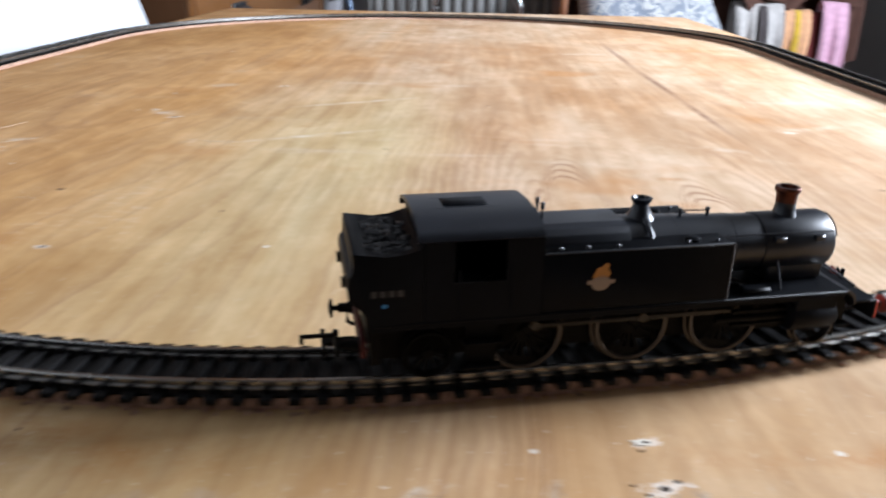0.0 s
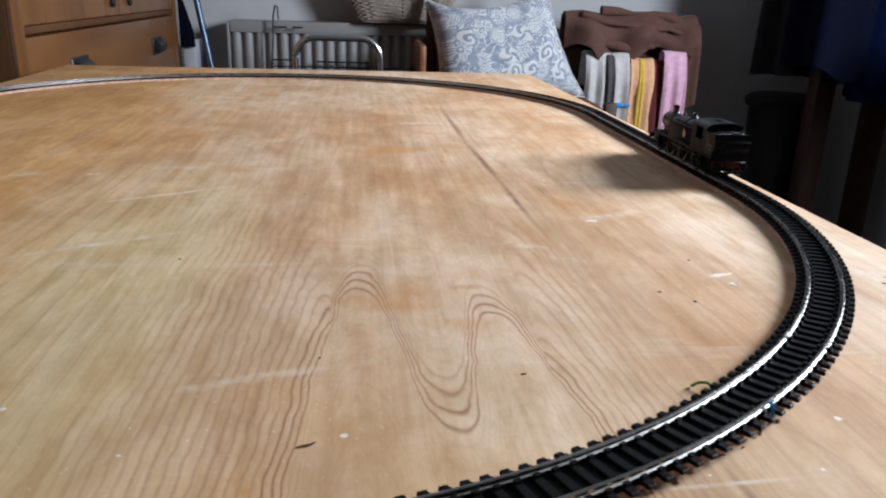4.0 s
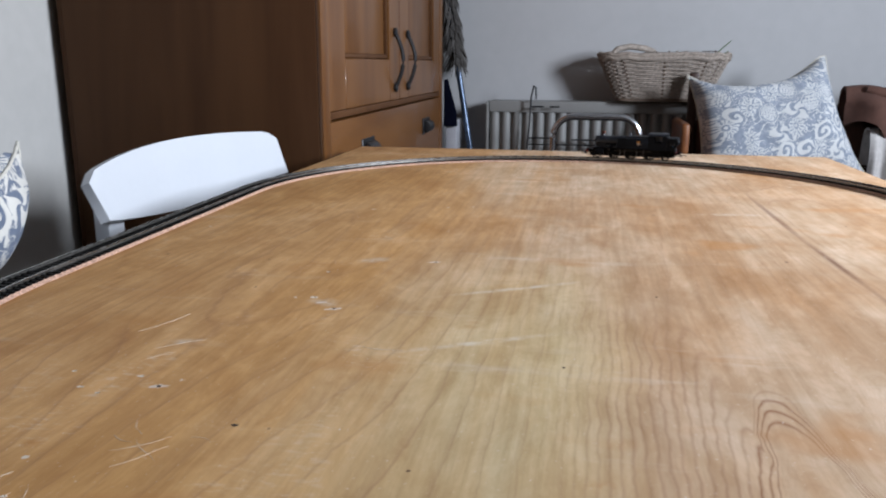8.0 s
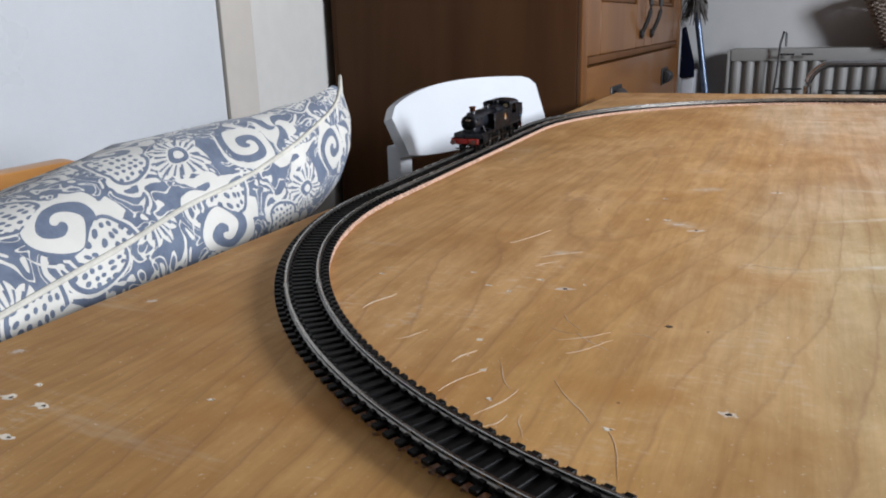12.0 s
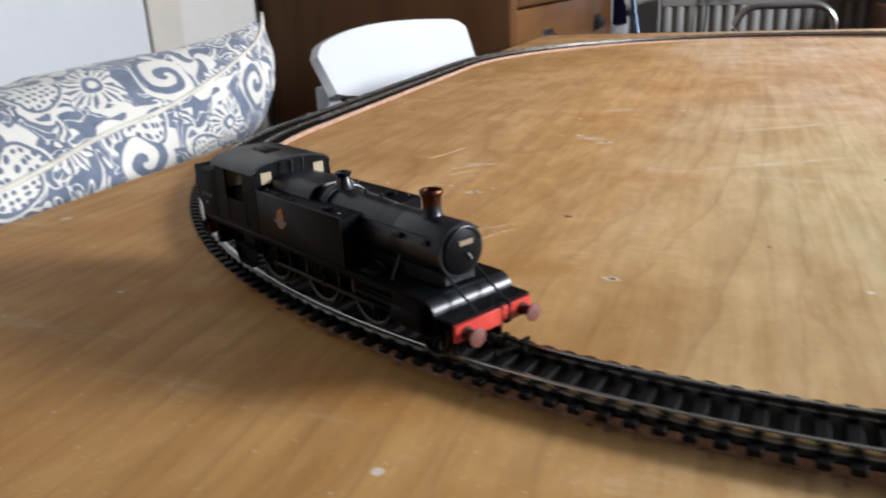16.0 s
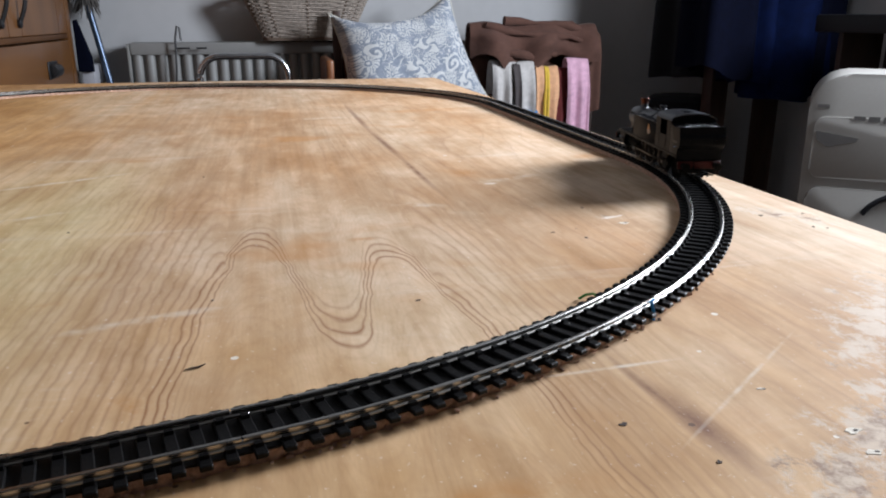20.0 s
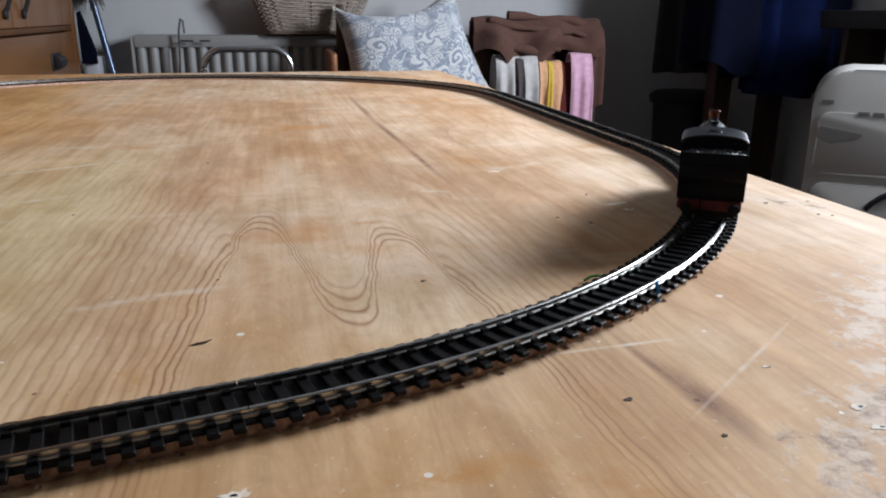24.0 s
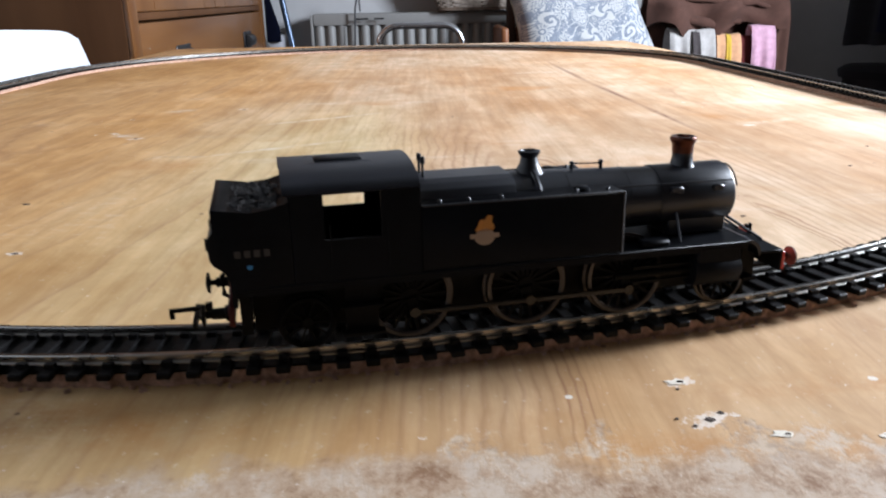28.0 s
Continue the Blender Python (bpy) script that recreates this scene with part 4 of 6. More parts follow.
def build_loco():
    eng = thing("tank_engine", "weathered black model steam tank engine on the track", "model train")
    W = 16.6
    # running plate with its valance and the sloped front
    part("running_plate", boxes((-61, 66.2, -W, W, 20.2, 21.1), bevel=0.15), BLACK_PAINT, eng)
    part("front_deck", boxes((70.6, 78.4, -W + 0.6, W - 0.6, 16.4, 17.2), bevel=0.15), BLACK_PAINT, eng)
    drop = [(66.2 + 4.4 * math.sin(a), 16.6 + 4.4 * math.cos(a)) for a in (math.pi / 2 * k / 8 for k in range(9))]
    part("drop_plate", mm(slab(drop + [(a - 0.7, b - 0.7) for a, b in drop[::-1]], -W + 0.6, W - 0.6, None, "y")), BLACK_SATIN, eng, "curved drop plate catching the light")
    for y in (0.9 - W, W - 0.9):
        part("valance", boxes((-61, 66, y - 0.3, y + 0.3, 18.6, 20.15)), BLACK_PAINT, eng)
    part("frame", boxes((-58, 76, -6.4, -5.4, 5.0, 16.3), (-58, 76, 5.4, 6.4, 5.0, 16.3), (-55, 65, -5.4, 5.4, 9.0, 20.1), (-60.5, -58.2, -13, 13, 7.0, 21.0)), SOOT, eng)
    # boiler, smokebox and its door
    c = Matrix.Translation((0, 0, 32.2))
    part("boiler", mm(lathe([(10.4, -22), (10.2, 6), (8.7, 42), (8.7, 43)], 36, "x", None, c)), BLACK_SATIN, eng, "black tapered boiler with a satin sheen")
    bm = lathe([(8.9, 42), (9.1, 42.4), (9.1, 64.4), (8.7, 65.2)], 36, "x", None, c)
    add_box(bm, 45, 64, -6.6, 6.6, 21.2, 27.5, 0.6, 1)
    part("smokebox", mm(bm), BLACK_SATIN, eng)
    door = part("smokebox_door", mm(lathe([(7.6, 65.2), (7.4, 66.0), (5.4, 66.9), (2.4, 67.3), (0.6, 67.4)], 30, "x", None, c)), BLACK_PAINT, eng)
    part("door_handle", mm(tube([(67.6, 0, 32.2), (68.2, 0, 32.2), (68.3, 1.6, 29.8)], 0.28, 6)), BRIGHT, door, "bright steel handle")
    part("number_plate", boxes((66.9, 67.6, -2.7, 2.7, 34.6, 36.2), bevel=0.1), SILVERY, door, "small pale number plate")
    for x in (17.0, 33.5):
        r = 10.26 - 1.5 * (x - 6) / 36
        part("boiler_band", mm(lathe([(r, x), (r - 0.03, x + 0.8)], 36, "x", None, c)), BLACK_SATIN, eng)
    # firebox with square shoulders
    out = [(-10.4, 20), (10.4, 20), (10.8, 33), (10.5, 38.8), (9.6, 41.0), (7.8, 42.4), (5.0, 43.1), (-5.0, 43.1), (-7.8, 42.4), (-9.6, 41.0), (-10.5, 38.8), (-10.8, 33)]
    part("firebox", mm(slab(out, -22.5, 2, None, "x", 0.4)), BLACK_SATIN, eng)
    # chimney and safety valve bonnet
    m = Matrix.Translation((51.6, 0, -1.2))
    part("chimney", mm(lathe([(5.2, 39.6), (4.2, 41.2), (3.3, 42.6), (2.95, 45.0), (3.0, 45.8)], 28, "z", None, m)), BLACK_SATIN, eng)
    part("chimney_cap", mm(lathe([(3.05, 45.8), (3.1, 47.6), (3.25, 48.6), (3.75, 49.3), (3.8, 50.1), (3.5, 50.6), (2.6, 50.6), (2.4, 48.8)], 28, "z", None, m)), COPPER, eng, "copper chimney cap")
    m = Matrix.Translation((8.4, 0, 0))
    part("safety_valve_bonnet", mm(lathe([(5.4, 39.8), (4.6, 40.8), (3.4, 42.4), (2.5, 44.4), (2.1, 46.2), (2.7, 47.2), (2.9, 47.9), (2.2, 48.1), (1.6, 47.2)], 26, "z", None, m)), BLACK_SATIN, eng)
    # top feed pipes
    for s in (-1, 1):
        part("feed_pipe", mm(tube([(8.4, s * 2.5, 42.6), (8.4, s * 5.6, 41.6), (8.4, s * 8.6, 39.4), (8.4, s * 10.6, 36.0)], 0.75, 8)), BLACK_SATIN, eng)
    # tanks
    for s in (-1, 1):
        y0, y1 = sorted((s * 7.6, s * W))
        part("side_tank", boxes((-22.8, 27.8, y0, y1, 21.1, 38.8), bevel=0.5), BLACK_PAINT, eng, "plain black side tank")
        part("tank_beading", mm(tube([(-22.5, s * W, 38.8), (27.4, s * W, 38.8), (27.7, s * W, 38.4), (27.7, s * W, 21.4)], 0.3, 6)), BLACK_SATIN, eng)
        part("tank_filler", mm(lathe([(2.0, 38.8), (2.0, 39.6), (1.5, 40.0)], 16, "z", None, Matrix.Translation((18, s * 12.6, 0)))), BLACK_PAINT, eng)
        for x in (-18, -11, -3, 16, 24):
            part("tank_fitting", mm(lathe([(0.6, 38.8), (0.6, 39.3), (0.3, 39.7)], 8, "z", None, Matrix.Translation((x, s * 14.4, 0)))), BLACK_SATIN, eng)
        # emblem: a lion over a wheel and bar
        y = s * (W + 0.12)
        lion = [(-6.2, 31.0), (-0.4, 31.0), (0.0, 32.2), (-0.9, 33.2), (-0.6, 34.8), (-2.2, 35.2), (-3.0, 34.0), (-4.6, 34.0), (-5.2, 32.6)]
        part("emblem_lion", mm(slab([(-7.7 + (a + 3.1) * 0.78, b) for a, b in lion], *sorted((y, y - s * 0.2)), None, "y")), LEMON, eng, "small orange lion emblem")
        ring = [(-7.7 + 2.5 * math.cos(a), 29.3 + 2.3 * math.sin(a)) for a in (2 * math.pi * k / 18 for k in range(18))]
        part("emblem_wheel", mm(slab(ring, *sorted((y, y - s * 0.2)), None, "y")), SILVERY, eng)
        part("emblem_bar", mm(slab([(-11.3, 29.0), (-4.1, 29.0), (-4.1, 30.2), (-11.3, 30.2)], *sorted((y + s * 0.06, y - s * 0.2)), None, "y")), SILVERY, eng)
    # cab: sides with a cut-out, front and rear sheets, arched roof
    for s in (-1, 1):
        y0, y1 = sorted((s * (W - 0.8), s * W))
        hole = [(-42.5, 31.9), (-31.0, 31.9), (-31.0, 43.6), (-42.5, 43.6)]
        edge = [(-49, 21.1), (-22.8, 21.1), (-22.8, 44.9), (-49, 44.9)]
        bm = bmesh.new()
        grid = [[[bm.verts.new((p[0], y, p[1])) for p in ring] for ring in (edge, hole)] for y in (y0, y1)]
        for j in range(4):
            k = (j + 1) % 4
            for out, cut in grid:
                bm.faces.new((out[j], out[k], cut[k], cut[j]))
            for r in (0, 1):
                bm.faces.new((grid[0][r][j], grid[0][r][k], grid[1][r][k], grid[1][r][j]))
        part("cab_side", mm(bm), BLACK_PAINT, eng)
        part("cab_handrail", mm(tube([(-29.6, s * (W + 0.4), 22.5), (-29.6, s * (W + 0.4), 36)], 0.16, 6)), BLACK_PAINT, eng, "thin blackened handrail")
        part("cab_handrail", mm(tube([(-41.4, s * (W + 0.4), 22.5), (-41.4, s * (W + 0.4), 36)], 0.16, 6)), BLACK_PAINT, eng, "thin blackened handrail")
        part("cab_step", boxes((-40, -31, *sorted((s * (W - 4), s * W)), 12.6, 13.2), (-40, -31, *sorted((s * (W - 3), s * W)), 5.0, 5.6), (-39, -32, *sorted((s * (W - 3.6), s * (W - 3.1))), 5.0, 20.1)), SOOT, eng)
    roof_in = arch(2 * W - 2.0, 43.9, 4.3)
    front = [(-W + 0.9, 21.1), (W - 0.9, 21.1)] + roof_in
    part("cab_front", mm(slab(front, -23.6, -22.9, None, "x")), BLACK_PAINT, eng)
    part("cab_rear", mm(slab([(-W + 0.9, 21.1), (W - 0.9, 21.1)] + roof_in, -49.0, -48.4, None, "x")), BLACK_PAINT, eng)
    for s in (-1, 1):
        for x in (-22.8, -49.1):
            part("cab_window", boxes((x - 0.1, x + 0.1, s * 11.4 - 2.2, s * 11.4 + 2.2, 40.2, 44.6)), CREAM if x > -30 else SOOT, eng, "small cab window")
    part("cab_lining", boxes((-48.3, -47.9, -W + 1.2, W - 1.2, 34, 43)), CREAM, eng)
    outer, inner = arch(2 * W + 1.2, 44.2, 5.0), arch(2 * W - 0.2, 43.8, 4.5)
    part("cab_roof", mm(slab(outer + inner[::-1], -50.4, -23.0, None, "x")), BLACK_SATIN, eng, "arched black cab roof")
    for y in (-4.2, 4.2):
        part("roof_rib", boxes((-45, -31, y - 0.35, y + 0.35, 48.4, 49.1), bevel=0.15), BLACK_SATIN, eng)
    part("roof_ventilator", boxes((-43, -33, -3.2, 3.2, 48.6, 49.5), bevel=0.3), BLACK_PAINT, eng)
    for y in (-2.4, 2.4):
        part("whistle", mm(lathe([(0.35, 42.8), (0.35, 46.6), (0.6, 46.8), (0.6, 48.4), (0.35, 48.7)], 10, "z", None, Matrix.Translation((-19.6, y, 0)))), BLACK_SATIN, eng)
    # bunker with its overhanging back, coal on top
    prof = [(-49.1, 21.1), (-60.6, 21.1), (-60.6, 16.0), (-61.55, 16.0), (-61.5, 23.6), (-62.2, 25.6), (-64.4, 27.4), (-65.2, 29.0), (-65.4, 33.6), (-65.0, 35.2), (-64.0, 36.2), (-64.2, 41.8), (-63.2, 41.7), (-61.0, 41.0), (-57.0, 40.5), (-53.0, 40.7), (-50.6, 41.6), (-49.1, 42.6)]
    part("bunker", mm(slab(prof, -W, W, None, "y", 0.25)), BLACK_PAINT, eng, "black coal bunker with a flared overhanging back")
    rng = random.Random(4)
    bm = bmesh.new()
    for k in range(130):
        x, y = rng.uniform(-60.0, -51.4), rng.uniform(-W + 1.8, W - 1.8)
        z = 39.4 + 1.8 * (1 - (y / W) ** 2) * rng.uniform(0.2, 1)
        got = bmesh.ops.create_icosphere(bm, subdivisions=1, radius=rng.uniform(0.8, 1.6), matrix=Matrix.Translation((x, y, z)))
        for v in got["verts"]:
            v.co += Vector([rng.uniform(-0.35, 0.35) for _ in range(3)])
    tagged(part("coal", mm(bm), COAL, eng, "glinting lumps of coal", None), kind="stuff")
    for s in (-1, 1):
        y = s * (W + 0.1)
        for k in range(4):
            part("number_bar", boxes((-60.4 + k * 1.9, -59.2 + k * 1.9, *sorted((y, y - s * 0.2)), 29.2, 31.0)), NUMBER, eng)
        disc = [(-57.6 + 0.6 * math.cos(a), 26.6 + 0.6 * math.sin(a)) for a in (2 * math.pi * k / 12 for k in range(12))]
        part("route_disc", mm(slab(disc, *sorted((y, y - s * 0.2)), None, "y")), CLIP_BLUE, eng, "small blue disc")
        part("lamp_iron", boxes((-66.2, -65.3, s * 9 - 0.5, s * 9 + 0.5, 29.5, 32.5)), BLACK_PAINT, eng)
    # buffer beams, buffers and couplings
    for x, d in ((78.4, 1), (-61.6, -1)):
        part("buffer_beam", boxes((min(x, x + d * 1.2), max(x, x + d * 1.2), -15.6, 15.6, 10.8, 16.3), bevel=0.2), RED if d > 0 else RED_SHADED, eng, "red buffer beam" if d > 0 else "rear buffer beam in dark shaded red")
        for y in (-11.6, 11.6):
            mx = Matrix.Translation((x, y, 13.2))
            pts = [(2.1, 1.2 * d), (2.1, 1.8 * d), (1.5, 2.0 * d), (1.4, 4.6 * d)]
            part("buffer_shank", mm(lathe(pts, 16, "x", None, mx)), RED_SHADED if d > 0 else SOOT, eng)
            part("buffer_head", mm(lathe([(0.8, 4.6 * d), (0.8, 5.8 * d), (2.9, 6.0 * d), (2.9, 6.5 * d), (1.2, 6.9 * d)], 20, "x", None, mx)), BUFFER if d > 0 else SOOT, eng, "worn reddish steel buffer head" if d > 0 else "dark rear buffer head")
        bm = bmesh.new()
        a = x + d * 1.2
        add_box(bm, *sorted((a, a + d * 8)), -1.6, 1.6, 6.4, 7.4)
        add_box(bm, *sorted((a + d * 7, a + d * 8)), -7, 7, 6.2, 7.6)
        add_box(bm, *sorted((a + d * 4, a + d * 13)), -0.6, 0.6, 8.6, 9.5)
        add_box(bm, *sorted((a + d * 12, a + d * 13)), -0.6, 0.6, 6.8, 9.5)
        add_box(bm, *sorted((a + d * 4, a + d * 5.4)), -0.8, 0.8, 6.4, 10.4)
        if d < 0:
            bmesh.ops.translate(bm, vec=(0, 0, 1.4), verts=bm.verts[:])
        part("coupling", mm(bm), SOOT, eng, "black plastic coupling hook")
        part("vacuum_pipe", mm(tube([(a, 4.6, 11), (a + d * 1.5, 4.6, 12), (a + d * 1.6, 4.6, 17.5), (a + d * 0.4, 4.6, 18.6)], 0.6, 7)), SOOT, eng)
    part("beam_backing", boxes((77.7, 78.35, -15.8, 15.8, 10.6, 16.35)), BLACK_PAINT, eng)
    # stays from the smokebox to the front beam, steps and guard irons
    for s in (-1, 1):
        part("front_stay", mm(tube([(65.0, s * 6.0, 25.5), (78.0, s * 6.0, 17.4)], 0.45, 7)), BLACK_SATIN, eng)
        part("tank_stay", mm(tube([(46, s * 12.6, 21.2), (46, s * 9.0, 29)], 0.4, 7)), DULL, eng, "thin dull stay")
        part("guard_iron", boxes((70, 71, *sorted((s * 7.6, s * 9.0)), 1.5, 16)), SOOT, eng)
        part("front_step", boxes((65, 69, *sorted((s * 12.5, s * W)), 9, 9.7), (66, 68, *sorted((s * 12.6, s * 13.2)), 9, 20.1)), SOOT, eng)
        bm = lathe([(4.8, 49.0), (5.1, 49.6), (5.1, 63.6), (4.7, 64.2)], 24, "x", None, Matrix.Translation((0, s * 12.0, 12.6)))
        add_box(bm, 49.4, 63.8, *sorted((s * 7.5, s * 16.2)), 14.0, 20.1, 0.5, 1)
        part("cylinder", mm(bm), BLACK_PAINT, eng)
        bm = lathe([(1.0, 28), (1.0, 50.5)], 10, "x", None, Matrix.Translation((0, s * 12.2, 12.4)))
        add_box(bm, 33, 50, s * 12.2 - 0.8, s * 12.2 + 0.8, 14.2, 15.0)
        add_box(bm, 33, 50, s * 12.2 - 0.8, s * 12.2 + 0.8, 9.8, 10.6)
        part("slide_bar", mm(bm), SOOT, eng, "dark piston rod and slide bars")
        part("boiler_handrail", mm(tube([(4, s * 9.4, 38.2), (64, s * 8.2, 37.4)], 0.26, 6)), DULL, eng, "thin blackened handrail")
        for x in (20, 44, 57):
            part("ejector_fitting", boxes((x, x + 3.4, *sorted((s * 8.2, s * 9.8)), 34.8, 36.6), bevel=0.3), BLACK_SATIN, eng)
        part("splasher", boxes((34, 42, *sorted((s * 11, s * 15)), 21.1, 23.0), bevel=0.6), BLACK_PAINT, eng)
    part("lamp_iron", boxes((77.8, 78.4, -0.6, 0.6, 17.2, 20.6)), BLACK_PAINT, eng)
    part("smokebox_handrail", mm(tube([(66.8, 7 * math.cos(a), 32.2 + 8.0 * math.sin(a)) for a in (radians(20 + 14 * k) for k in range(11))], 0.26, 6)), DULL, eng, "thin blackened handrail")
    for x in (20, 28):
        part("snifting_valve", mm(lathe([(0.5, 41.0), (0.5, 43.2), (0.8, 43.4), (0.5, 44.0)], 8, "z", None, Matrix.Translation((x, 0, 0)))), BLACK_SATIN, eng)
    part("lifting_rod", mm(tube([(20, 0, 43.4), (28, 0, 43.0)], 0.22, 6)), DULL, eng)
    # wheels and rods
    wheels, rods = [], []
    for x in DRIVERS:
        for s in (-1, 1):
            w = spoked_wheel("driving_wheel", eng, along(x) * MMX, s * 8.95 * MM, DRIVER_R, 18, "spoked driving wheel with a bright rim")
            wheels.append((w, (along(x) * MMX, s * 8.95 * MM, DRIVER_R)))
    for x in (62, -47):
        for s in (-1, 1):
            w = spoked_wheel("pony_wheel", eng, along(x) * MMX, s * 8.95 * MM, PONY_R, 10, "small spoked wheel with a bright rim")
            wheels.append((w, (along(x) * MMX, s * 8.95 * MM, PONY_R)))
    for s, phase in ((-1, 0.0), (1, math.pi / 2)):
        bm = boxes((DRIVERS[2], DRIVERS[0], -0.4, 0.4, -0.65, 0.65), bevel=0.1)
        for x in DRIVERS:
            lathe([(1.4 * MM, -0.55 * MM), (1.4 * MM, 0.55 * MM)], 14, "y", bm, Matrix.Translation((along(x) * MMX, 0, 0)))
        rod = part("coupling_rod", bm, ROD, eng, "fluted steel coupling rod")
        rods.append((rod, (s * 11.2 * MM, DRIVER_R, phase if s < 0 else phase, THROW)))
    return eng, wheels, rods


loco, WHEELS, RODS = build_loco()
for wheel, (x, y, r) in WHEELS:
    if y > 0:
        for child in wheel.children:
            child.matrix_basis = Matrix.Rotation(math.pi / 2, 4, "Y")


# ---- marks on the board ----
SCRATCHES = [(-0.188, -0.431, -0.177, -0.435, 0.5), (-0.181, -0.444, -0.161, -0.428, 0.6), (-0.174, -0.456, -0.158, -0.436, 0.6), (-0.187, -0.414, -0.176, -0.428, 0.4), (-0.176, -0.432, -0.159, -0.448, 0.4),
             (-0.189, -0.518, -0.181, -0.494, 0.7), (-0.183, -0.525, -0.178, -0.514, 0.6), (-0.171, -0.481, -0.151, -0.510, 0.5), (-0.144, -0.511, -0.134, -0.539, 0.4), (-0.209, -0.506, -0.200, -0.480, 0.7),
             (-0.227, -0.329, -0.204, -0.310, 1.6), (-0.223, -0.345, -0.212, -0.332, 0.8), (-0.198, -0.473, -0.184, -0.495, 0.4), (-0.174, -0.512, -0.170, -0.527, 0.5), (-0.247, -0.467, -0.238, -0.453, 0.6),
             (-0.281, -0.438, -0.275, -0.414, 1.2), (-0.153, -0.425, -0.142, -0.428, 0.5), (-0.251, -0.305, -0.236, -0.268, 1.2), (-0.111, -0.305, -0.085, -0.307, 1.0), (-0.215, -0.480, -0.210, -0.466, 1.4)]
CHIPS = [(-0.360, -0.570, 4.0), (-0.358, -0.558, 2.5), (-0.342, -0.570, 4.0), (-0.333, -0.591, 3.0), (-0.285, -0.543, 2.0), (-0.235, -0.386, 2.0), (-0.222, -0.391, 1.5), (-0.251, -0.368, 1.5),
         (-0.212, -0.368, 2.0), (-0.189, -0.505, 2.0), (-0.200, -0.483, 1.6), (-0.144, -0.511, 2.0), (-0.298, -0.387, 2.0), (-0.181, -0.150, 2.0), (-0.170, -0.217, 3.0), (0.276, -0.594, 3.0),
         (0.274, -0.605, 2.5), (0.267, -0.565, 1.6), (0.315, -0.364, 3.2), (0.102, -0.600, 3.0), (0.138, -0.626, 2.5), (0.117, -0.624, 2.5)]


def build_wear():
    """Raised hairs of scratched varnish and ragged chips where the veneer is bare."""
    board = bpy.data.objects["plywood_table"]
    rng = random.Random(21)
    for x0, y0, x1, y1, wide in SCRATCHES:
        a, b = Vector((x0, y0)), Vector((x1, y1))
        side = Vector((a.y - b.y, b.x - a.x)).normalized()
        n = max(6, round((b - a).length / 0.004))
        up, down = [], []
        for k in range(n + 1):
            t = k / n
            c = a.lerp(b, t) + side * (0.0009 * math.sin(5 * t + x0 * 90) + rng.uniform(-0.0002, 0.0002))
            w = wide * 0.00042 * math.sin(math.pi * (0.08 + 0.84 * t)) * rng.uniform(0.25, 1.0)
            up.append(tuple(c + side * w)), down.append(tuple(c - side * w))
        part("scratch", slab(up + down[::-1], TOP - 0.0002, TOP + 0.00012), SCUFF, board, "", None)
    for x, y, r in CHIPS:
        out = [(x + 0.0012 * r * rng.uniform(0.35, 1.1) * math.cos(a), y + 0.0007 * r * rng.uniform(0.35, 1.1) * math.sin(a)) for a in (2 * math.pi * k / 11 for k in range(11))]
        chip = part("bare_chip", slab(out, TOP - 0.0002, TOP + 0.00015), CHALK, board, "", None)
        pit = [(x + 0.0004 * r + (a - x) * 0.3, y + (b - y) * 0.35) for a, b in out]
        part("pit", slab(pit, TOP - 0.0001, TOP + 0.0002), HOLE, chip, "", None)


build_wear()


